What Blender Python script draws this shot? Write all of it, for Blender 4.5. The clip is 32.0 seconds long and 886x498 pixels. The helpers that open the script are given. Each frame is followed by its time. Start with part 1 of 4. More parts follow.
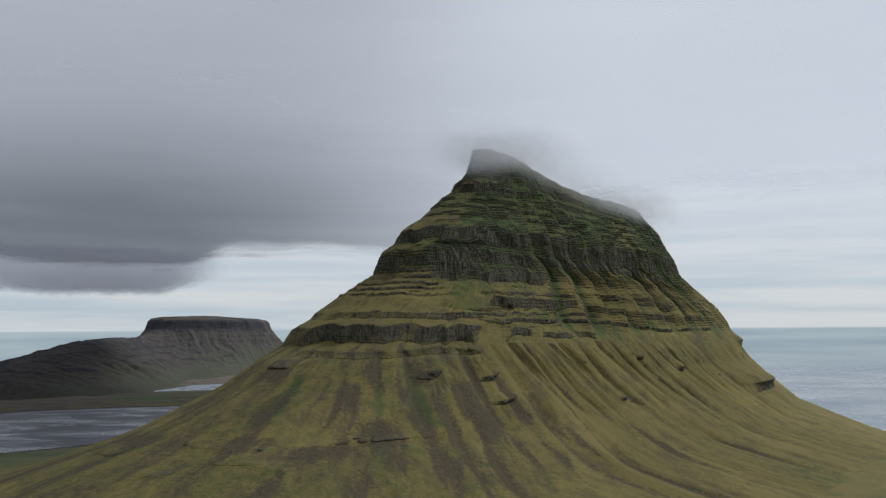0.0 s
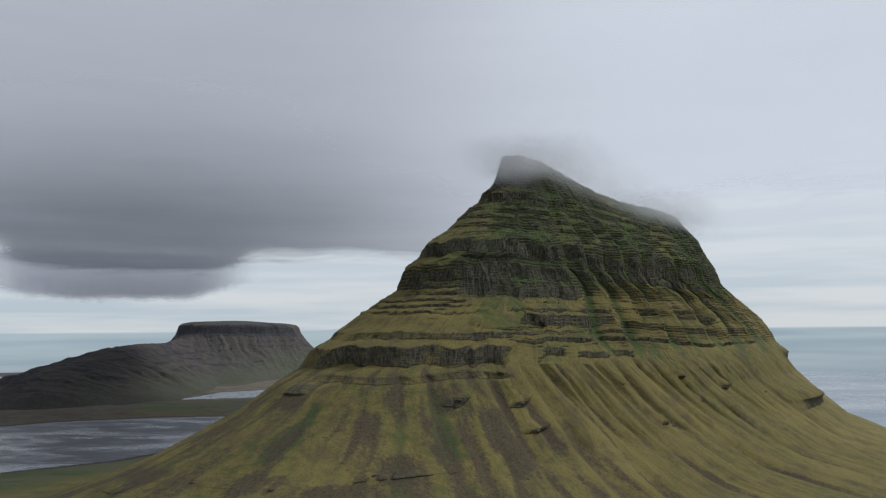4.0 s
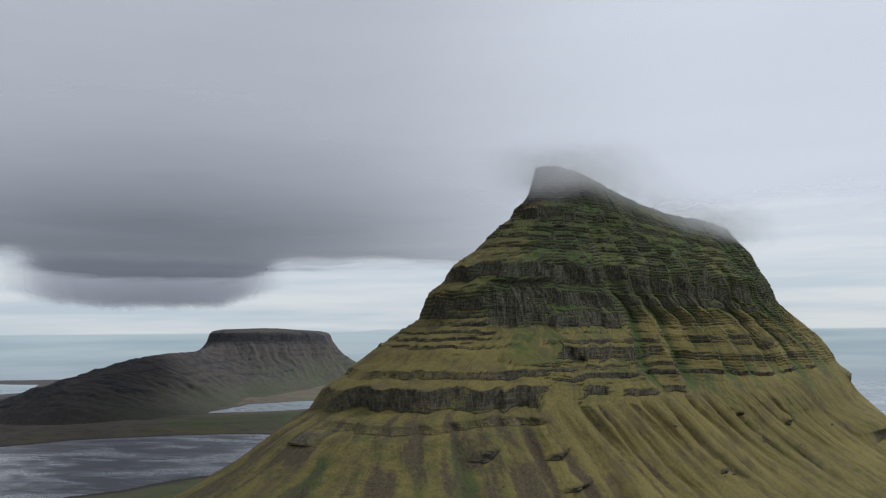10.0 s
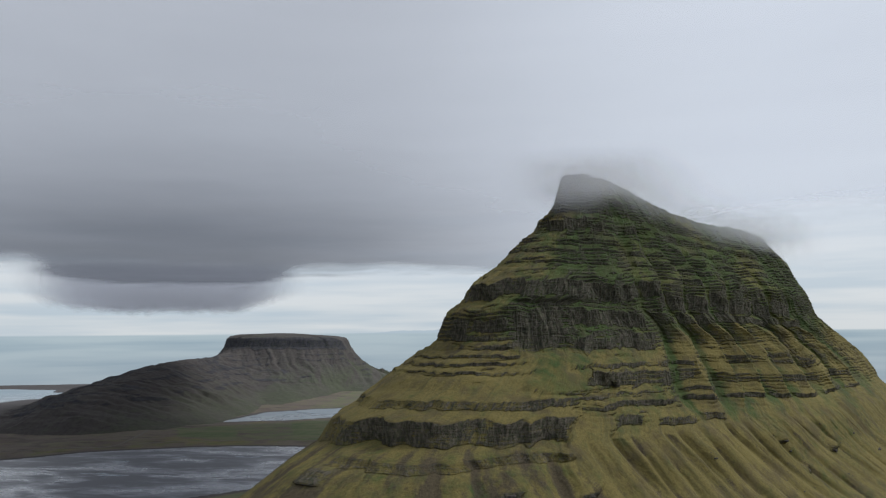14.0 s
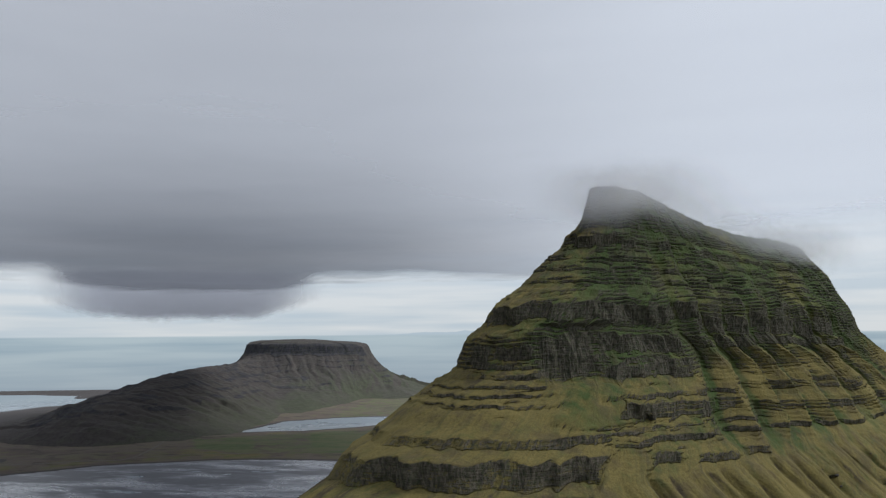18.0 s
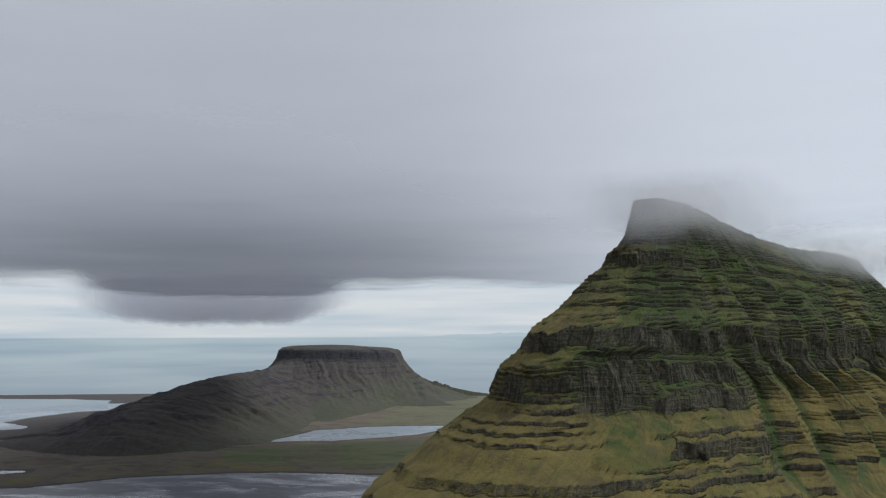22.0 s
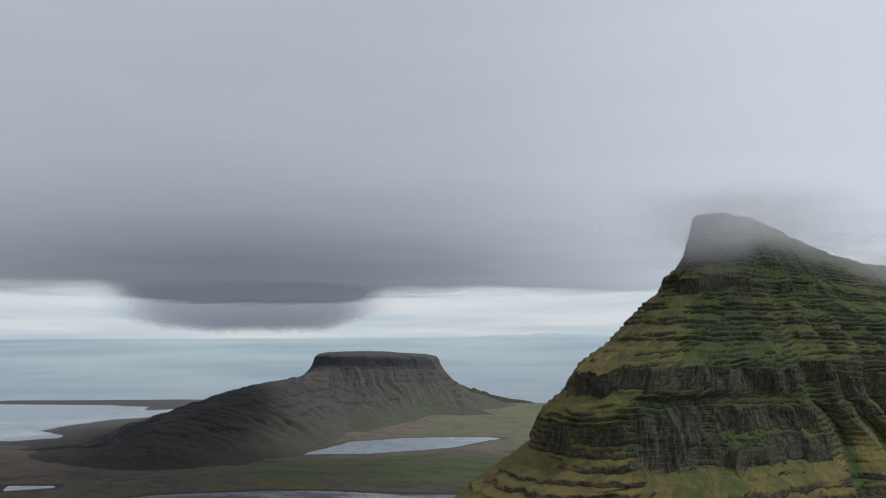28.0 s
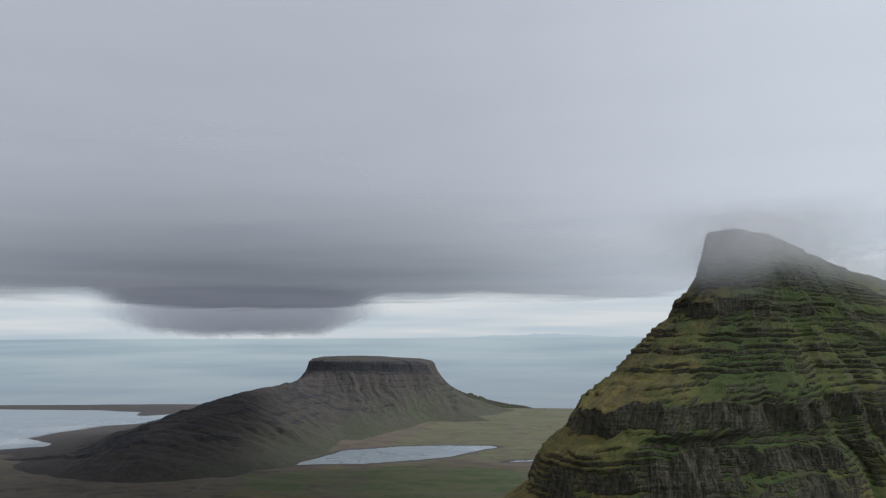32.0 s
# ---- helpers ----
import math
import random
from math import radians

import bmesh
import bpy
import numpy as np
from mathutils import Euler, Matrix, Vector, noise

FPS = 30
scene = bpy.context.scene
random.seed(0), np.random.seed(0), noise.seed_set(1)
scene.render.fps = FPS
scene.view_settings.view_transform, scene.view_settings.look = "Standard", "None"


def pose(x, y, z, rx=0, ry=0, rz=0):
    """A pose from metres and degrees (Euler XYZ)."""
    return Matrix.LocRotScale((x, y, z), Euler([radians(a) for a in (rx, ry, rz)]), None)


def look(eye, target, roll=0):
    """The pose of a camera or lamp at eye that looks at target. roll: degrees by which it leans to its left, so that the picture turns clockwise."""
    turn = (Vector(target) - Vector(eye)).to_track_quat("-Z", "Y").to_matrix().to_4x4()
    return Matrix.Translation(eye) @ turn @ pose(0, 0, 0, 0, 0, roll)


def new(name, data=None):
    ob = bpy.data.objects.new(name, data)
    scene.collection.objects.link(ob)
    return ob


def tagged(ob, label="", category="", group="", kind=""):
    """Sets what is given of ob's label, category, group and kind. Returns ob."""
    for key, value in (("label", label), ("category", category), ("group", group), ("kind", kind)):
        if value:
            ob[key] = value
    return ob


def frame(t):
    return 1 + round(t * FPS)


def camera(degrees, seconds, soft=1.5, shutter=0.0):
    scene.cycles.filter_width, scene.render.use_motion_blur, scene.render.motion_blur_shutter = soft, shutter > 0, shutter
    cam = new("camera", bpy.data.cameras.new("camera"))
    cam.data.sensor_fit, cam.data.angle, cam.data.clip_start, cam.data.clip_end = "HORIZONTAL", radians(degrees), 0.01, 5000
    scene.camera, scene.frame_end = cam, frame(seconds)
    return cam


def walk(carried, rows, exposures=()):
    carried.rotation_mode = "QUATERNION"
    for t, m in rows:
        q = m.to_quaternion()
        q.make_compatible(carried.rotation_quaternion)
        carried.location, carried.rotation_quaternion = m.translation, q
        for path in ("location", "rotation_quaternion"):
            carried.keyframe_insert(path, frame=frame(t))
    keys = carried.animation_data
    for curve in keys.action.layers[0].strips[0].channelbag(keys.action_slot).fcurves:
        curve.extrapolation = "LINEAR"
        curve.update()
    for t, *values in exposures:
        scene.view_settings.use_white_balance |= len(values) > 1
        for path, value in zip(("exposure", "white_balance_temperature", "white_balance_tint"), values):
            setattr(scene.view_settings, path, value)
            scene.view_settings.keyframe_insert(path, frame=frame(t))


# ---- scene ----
cam = camera(57.0, 32.0, soft=1.25)
# seconds, place, yaw, pitch, roll
PATH = [
    (0.0, 0.00, 0.00, 200.00, -0.006, 5.651, -0.342),
    (0.5, 0.77, 7.00, 202.77, 0.215, 5.666, -0.397),
    (1.0, 1.55, 13.99, 205.56, 0.417, 5.705, -0.448),
    (1.5, 2.26, 20.96, 208.26, 0.660, 5.705, -0.481),
    (2.0, 2.86, 27.93, 210.93, 0.965, 5.691, -0.497),
    (2.5, 3.46, 34.88, 213.60, 1.254, 5.705, -0.496),
    (3.0, 3.93, 41.85, 216.23, 1.608, 5.698, -0.486),
    (3.5, 4.45, 48.86, 218.87, 1.911, 5.723, -0.472),
    (4.0, 4.95, 56.00, 221.47, 2.211, 5.695, -0.465),
    (4.5, 5.60, 63.33, 224.14, 2.403, 5.706, -0.458),
    (6.5, 7.96, 94.89, 235.39, 3.235, 5.737, -0.469),
    (7.0, 8.48, 103.21, 238.29, 3.444, 5.734, -0.467),
    (7.5, 8.94, 111.64, 241.21, 3.661, 5.732, -0.464),
    (8.0, 9.33, 120.07, 244.12, 3.870, 5.746, -0.450),
    (8.5, 9.58, 128.47, 246.93, 4.094, 5.748, -0.441),
    (9.0, 9.75, 136.85, 249.68, 4.287, 5.747, -0.448),
    (9.5, 9.70, 145.15, 252.37, 4.508, 5.765, -0.473),
    (10.0, 9.52, 153.30, 254.99, 4.679, 5.793, -0.492),
    (10.5, 9.14, 161.21, 257.50, 4.853, 5.806, -0.496),
    (11.0, 8.59, 168.88, 259.98, 5.027, 5.809, -0.490),
    (11.5, 8.01, 176.34, 262.55, 5.161, 5.851, -0.479),
    (12.0, 7.35, 183.64, 265.14, 5.322, 5.855, -0.471),
    (12.5, 6.69, 190.79, 267.78, 5.470, 5.867, -0.469),
    (13.0, 6.03, 197.85, 270.47, 5.623, 5.890, -0.469),
    (13.5, 5.32, 204.94, 273.13, 5.834, 5.876, -0.479),
    (14.0, 4.72, 212.01, 275.85, 6.018, 5.878, -0.477),
    (14.5, 4.26, 218.95, 278.56, 6.191, 5.891, -0.482),
    (16.5, 2.76, 245.83, 289.44, 6.935, 5.984, -0.595),
    (17.0, 2.13, 252.89, 292.26, 7.132, 5.960, -0.557),
    (17.5, 1.53, 260.12, 295.18, 7.349, 5.973, -0.518),
    (18.0, 0.86, 267.52, 298.18, 7.543, 6.002, -0.470),
    (18.5, 0.04, 275.02, 301.02, 7.762, 6.011, -0.445),
    (19.0, -0.50, 282.51, 303.75, 8.001, 6.034, -0.436),
    (19.5, -1.06, 289.89, 306.44, 8.321, 6.065, -0.431),
    (20.0, -1.60, 297.10, 308.95, 8.634, 6.088, -0.423),
    (20.5, -2.27, 304.12, 311.31, 8.958, 6.120, -0.407),
    (21.0, -2.90, 310.97, 313.72, 9.271, 6.129, -0.366),
    (21.5, -3.58, 317.68, 316.46, 9.602, 6.125, -0.286),
    (22.0, -4.12, 324.32, 319.23, 9.916, 6.157, -0.222),
    (22.5, -4.66, 330.97, 321.68, 10.236, 6.167, -0.211),
    (23.0, -5.13, 337.64, 324.06, 10.483, 6.178, -0.220),
    (23.5, -5.88, 344.32, 326.44, 10.731, 6.200, -0.240),
    (24.0, -6.78, 351.01, 328.80, 10.952, 6.185, -0.259),
    (24.5, -7.61, 357.72, 331.22, 11.169, 6.189, -0.271),
    (25.0, -8.44, 364.45, 333.54, 11.367, 6.186, -0.279),
    (25.5, -9.31, 371.18, 335.66, 11.611, 6.200, -0.301),
    (27.5, -12.94, 398.26, 344.83, 12.518, 6.230, -0.242),
    (28.0, -13.84, 405.06, 347.25, 12.639, 6.219, -0.226),
    (28.5, -14.75, 411.87, 349.73, 12.758, 6.238, -0.220),
    (29.0, -15.63, 418.69, 352.25, 12.774, 6.259, -0.210),
    (29.5, -16.50, 425.52, 354.82, 12.734, 6.281, -0.199),
    (30.0, -17.38, 432.36, 357.42, 12.738, 6.301, -0.201),
    (30.5, -18.27, 439.19, 360.04, 12.752, 6.321, -0.210),
    (31.0, -19.16, 446.03, 362.68, 12.747, 6.335, -0.219),
    (31.5, -19.99, 452.87, 365.32, 12.594, 6.297, -0.210),
    (32.0, -20.82, 459.72, 367.95, 12.442, 6.241, -0.201),
]
walk(cam, [(t, pose(x, y, z, 0, 0, yaw) @ pose(0, 0, 0, 90 + pitch) @ pose(0, 0, 0, 0, 0, roll)) for t, x, y, z, yaw, pitch, roll in PATH],
     ((0, -0.15, 6380, 10), (8, -0.07, 6380, 10), (16, -0.05, 6400, 10), (32, -0.08, 6400, 10)))

# ------------------------------------------------------------------ light
SUN_TO = Vector((0.62, 0.20, 0.76)).normalized()
world = bpy.data.worlds.new("sky")
scene.world = world
world.use_nodes = True
wn, wl = world.node_tree.nodes, world.node_tree.links
wn.clear()


def wnode(kind, **inputs):
    n = wn.new(kind)
    for k, v in inputs.items():
        n.inputs[k].default_value = v
    return n


def wmath(op, a, b=0.0, clamp=False):
    n = wn.new("ShaderNodeMath")
    n.operation, n.use_clamp = op, clamp
    for i, v in enumerate((a, b)):
        if hasattr(v, "links"):
            wl.new(v, n.inputs[i])
        else:
            n.inputs[i].default_value = v
    return n.outputs[0]


def wramp(value, stops):
    n = wn.new("ShaderNodeValToRGB")
    wl.new(value, n.inputs[0])
    e = n.color_ramp.elements
    while len(e) < len(stops):
        e.new(0.5)
    for el, (at, col) in zip(e, stops):
        el.position, el.color = at, (*col, 1)
    return n.outputs[0]


def wmix(fac, a, b):
    n = wn.new("ShaderNodeMix")
    n.data_type = "RGBA"
    for s, v in ((n.inputs[0], fac), (n.inputs[6], a), (n.inputs[7], b)):
        if hasattr(v, "links"):
            wl.new(v, s)
        else:
            s.default_value = (*v, 1) if isinstance(v, tuple) else v
    return n.outputs[2]


w_co = wn.new("ShaderNodeTexCoord").outputs["Generated"]
w_sep = wn.new("ShaderNodeSeparateXYZ")
wl.new(w_co, w_sep.inputs[0])
w_z = w_sep.outputs[2]
sky_tex = wn.new("ShaderNodeTexSky")
sky_tex.sky_type, sky_tex.sun_disc = "NISHITA", False
sky_tex.sun_elevation = math.asin(SUN_TO.z)
sky_tex.sun_rotation = math.atan2(SUN_TO.x, SUN_TO.y)
sky_bg = wn.new("ShaderNodeBackground")
wl.new(sky_tex.outputs[0], sky_bg.inputs[0])
sky_bg.inputs[1].default_value = 0.08
# high broken cloud: long flat streaks that crowd towards the horizon
w_map = wn.new("ShaderNodeMapping")
w_map.inputs["Scale"].default_value = (2.2, 2.2, 34.0)
wl.new(w_co, w_map.inputs[0])
w_noise = wnode("ShaderNodeTexNoise", Scale=1.6, Detail=3.5, Roughness=0.5)
wl.new(w_map.outputs[0], w_noise.inputs["Vector"])
streak = wramp(w_noise.outputs[0], [(0.38, (0, 0, 0)), (0.62, (1, 1, 1))])
cloud_low = wmix(streak, (0.50, 0.60, 0.68), (0.72, 0.76, 0.78))
cloud_high = wmix(streak, (0.735, 0.775, 0.835), (0.755, 0.795, 0.855))
cloud = wmix(wmath("MULTIPLY", w_z, 6.0, True), cloud_low, cloud_high)
# an overcast dome is brightest overhead
cloud = wmix(wmath("MULTIPLY", wmath("SUBTRACT", w_z, 0.3), 1.5, True), cloud, (1.0, 1.05, 1.15))
# a far low coast on the horizon
w_az = wmath("ARCTAN2", w_sep.outputs[0], w_sep.outputs[1])
w_line = wn.new("ShaderNodeTexNoise")
w_line.noise_dimensions = "1D"
w_line.inputs["Scale"].default_value, w_line.inputs["Detail"].default_value = 22.0, 3.0
wl.new(w_az, w_line.inputs["W"])
coast = wmath("SUBTRACT", 1.0, wmath("MULTIPLY", wmath("ABSOLUTE", wmath("ADD", w_az, 0.09)), 7.0), True)
coast = wmath("MULTIPLY", wmath("MULTIPLY", coast, w_line.outputs[0]), 0.0115)
cloud = wmix(wmath("MULTIPLY", wmath("SUBTRACT", coast, w_z), 900.0, True), cloud, (0.47, 0.57, 0.65))
# far sea under the horizon, wider than the water sheet reaches
down = wmath("MULTIPLY", w_z, -9.0, True)
w_map2 = wn.new("ShaderNodeMapping")
w_map2.inputs["Scale"].default_value = (3.0, 3.0, 60.0)
wl.new(w_co, w_map2.inputs[0])
w_noise2 = wnode("ShaderNodeTexNoise", Scale=1.3, Detail=3.0, Roughness=0.5)
wl.new(w_map2.outputs[0], w_noise2.inputs["Vector"])
sea_far = wmix(wramp(w_noise2.outputs[0], [(0.35, (0, 0, 0)), (0.65, (1, 1, 1))]), (0.32, 0.43, 0.51), (0.47, 0.57, 0.62))
sea_near = (0.30, 0.35, 0.41)
far_sea = wmix(down, sea_far, sea_near)
above = wmath("MULTIPLY", wmath("ADD", w_z, 0.0008), 500.0, True)
cloud_bg = wn.new("ShaderNodeBackground")
wl.new(wmix(above, far_sea, cloud), cloud_bg.inputs[0])
cloud_bg.inputs[1].default_value = 1.0
w_add = wn.new("ShaderNodeMixShader")
w_add.inputs[0].default_value = 0.9
wl.new(sky_bg.outputs[0], w_add.inputs[1])
wl.new(cloud_bg.outputs[0], w_add.inputs[2])
wl.new(w_add.outputs[0], wn.new("ShaderNodeOutputWorld").inputs[0])

sun = new("sun", bpy.data.lights.new("sun", "SUN"))
sun.data.energy, sun.data.angle, sun.data.color = 3.0, radians(14), (1.0, 0.985, 0.97)
sun.matrix_world = look(SUN_TO * 3000, (0, 0, 0))

# ------------------------------------------------------------------ noise and mesh helpers


def hash3(ix, iy, iz, seed):
    h = (ix.astype(np.int64) * 374761393 + iy.astype(np.int64) * 668265263 + iz.astype(np.int64) * 2147483647 + seed * 1274126177) & 0xFFFFFFFF
    h = ((h ^ (h >> 13)) * 1274126177) & 0xFFFFFFFF
    h = ((h ^ (h >> 16)) * 2246822519) & 0xFFFFFFFF
    return ((h ^ (h >> 15)) & 0xFFFFFF) / float(0xFFFFFF)


def vnoise(x, y, z=None, seed=0):
    """Smooth noise from -1 to 1."""
    x, y = np.broadcast_arrays(np.asarray(x, float), np.asarray(y, float))
    z = np.zeros_like(x) if z is None else np.broadcast_to(z, x.shape)
    ix, iy, iz = np.floor(x), np.floor(y), np.floor(z)
    fx, fy, fz = x - ix, y - iy, z - iz
    fx, fy, fz = (q * q * q * (q * (q * 6 - 15) + 10) for q in (fx, fy, fz))
    out = 0.0
    for a in (0, 1):
        for b in (0, 1):
            for c in (0, 1):
                wgt = (fx if a else 1 - fx) * (fy if b else 1 - fy) * (fz if c else 1 - fz)
                out = out + wgt * hash3(ix + a, iy + b, iz + c, seed)
    return out * 2 - 1


def fbm(x, y, z=None, octaves=4, seed=0, gain=0.5):
    total, amp, norm = 0.0, 1.0, 0.0
    for k in range(octaves):
        m = 2.03 ** k
        total = total + amp * vnoise(x * m, y * m, None if z is None else z * m, seed + 17 * k)
        norm += amp
        amp *= gain
    return total / norm


def ridged(x, y, z=None, octaves=3, seed=0):
    total, amp, norm = 0.0, 1.0, 0.0
    for k in range(octaves):
        m = 2.03 ** k
        total = total + amp * (1 - 2 * np.abs(vnoise(x * m, y * m, None if z is None else z * m, seed + 17 * k)))
        norm += amp
        amp *= 0.5
    return total / norm


def step01(a, b, v):
    q = np.clip((v - a) / (b - a), 0, 1)
    return q * q * (3 - 2 * q)


def grid_mesh(name, X, Y, Z, material, attrs=(), closed=False, parent=None, smooth=True, keep=None):
    """One mesh from a grid of places, rows first. closed: the columns run round. keep: the places whose faces are wanted."""
    rows, cols = X.shape
    X, Y, Z = np.broadcast_arrays(X, Y, Z)
    me = bpy.data.meshes.new(name)
    co = np.stack([X, Y, Z], -1).reshape(-1, 3).astype(np.float32)
    r = np.arange(rows - 1)[:, None] * cols
    c = np.arange(cols if closed else cols - 1)[None, :]
    d = (c + 1) % cols
    quads = np.stack([r + c, r + d, r + cols + d, r + cols + c], -1).reshape(-1, 4)
    if keep is not None:
        quads = quads[keep.reshape(-1)[quads].any(axis=1)]
    me.vertices.add(len(co))
    me.vertices.foreach_set("co", co.ravel())
    me.loops.add(quads.size)
    me.loops.foreach_set("vertex_index", quads.ravel().astype(np.int32))
    me.polygons.add(len(quads))
    me.polygons.foreach_set("loop_start", np.arange(0, quads.size, 4, dtype=np.int32))
    me.polygons.foreach_set("use_smooth", np.full(len(quads), smooth))
    me.update(calc_edges=True)
    for key, values in attrs:
        me.attributes.new(key, "FLOAT", "POINT").data.foreach_set("value", np.broadcast_to(values, X.shape).ravel().astype(np.float32))
    me.materials.append(material)
    ob = new(name, me)
    ob.parent = parent
    return ob


def poly_distance(px, py, poly):
    """Signed distance to a closed outline, positive inside."""
    best = np.full(px.shape, 1e12)
    inside = np.zeros(px.shape, bool)
    n = len(poly)
    for i in range(n):
        (ax, ay), (bx, by) = poly[i], poly[(i + 1) % n]
        dx, dy = bx - ax, by - ay
        q = np.clip(((px - ax) * dx + (py - ay) * dy) / (dx * dx + dy * dy), 0, 1)
        best = np.minimum(best, (px - ax - q * dx) ** 2 + (py - ay - q * dy) ** 2)
        cross = (ay > py) != (by > py)
        inside ^= cross & (px < (bx - ax) * (py - ay) / (by - ay + 1e-12) + ax)
    return np.where(inside, 1, -1) * np.sqrt(best)


# ------------------------------------------------------------------ materials


class Nodes:
    """Short names for building a node material."""

    def __init__(self, name, rough=0.9, spec=0.2):
        self.mat = bpy.data.materials.new(name)
        self.mat.use_nodes = True
        self.tree = self.mat.node_tree
        self.bsdf = self.tree.nodes["Principled BSDF"]
        self.bsdf.inputs["Roughness"].default_value = rough
        self.bsdf.inputs["Specular IOR Level"].default_value = spec
        self.co = self.tree.nodes.new("ShaderNodeTexCoord").outputs["Object"]

    def put(self, socket, v):
        if hasattr(v, "links"):
            self.tree.links.new(v, socket)
        elif isinstance(v, tuple) and len(v) == 3 and socket.type == "RGBA":
            socket.default_value = (*v, 1)
        else:
            socket.default_value = v

    def attr(self, key):
        n = self.tree.nodes.new("ShaderNodeAttribute")
        n.attribute_name = key
        return n.outputs["Fac"]

    def noise(self, scale, detail=4.0, rough=0.55, stretch=(1, 1, 1), turn=(0, 0, 0), distort=0.0):
        m = self.tree.nodes.new("ShaderNodeMapping")
        m.inputs["Scale"].default_value = stretch
        m.inputs["Rotation"].default_value = [radians(a) for a in turn]
        self.put(m.inputs[0], self.co)
        n = self.tree.nodes.new("ShaderNodeTexNoise")
        self.put(n.inputs["Vector"], m.outputs[0])
        for k, v in (("Scale", scale), ("Detail", detail), ("Roughness", rough), ("Distortion", distort)):
            n.inputs[k].default_value = v
        return n.outputs[0]

    def math(self, op, a, b=0.0, clamp=False):
        n = self.tree.nodes.new("ShaderNodeMath")
        n.operation, n.use_clamp = op, clamp
        self.put(n.inputs[0], a), self.put(n.inputs[1], b)
        return n.outputs[0]

    def span(self, v, a, b, c=0.0, d=1.0):
        n = self.tree.nodes.new("ShaderNodeMapRange")
        n.interpolation_type = "SMOOTHSTEP"
        for i, q in enumerate((v, a, b, c, d)):
            self.put(n.inputs[i], q)
        return n.outputs[0]

    def mix(self, fac, a, b):
        n = self.tree.nodes.new("ShaderNodeMix")
        n.data_type = "RGBA"
        self.put(n.inputs[0], fac), self.put(n.inputs[6], a), self.put(n.inputs[7], b)
        return n.outputs[2]

    def height(self):
        n = self.tree.nodes.new("ShaderNodeSeparateXYZ")
        self.put(n.inputs[0], self.co)
        return n.outputs[2]

    def bump(self, h, strength, distance):
        n = self.tree.nodes.new("ShaderNodeBump")
        n.inputs["Strength"].default_value, n.inputs["Distance"].default_value = strength, distance
        self.put(n.inputs["Height"], h)
        self.put(self.bsdf.inputs["Normal"], n.outputs[0])

    def color(self, v):
        self.put(self.bsdf.inputs["Base Color"], v)


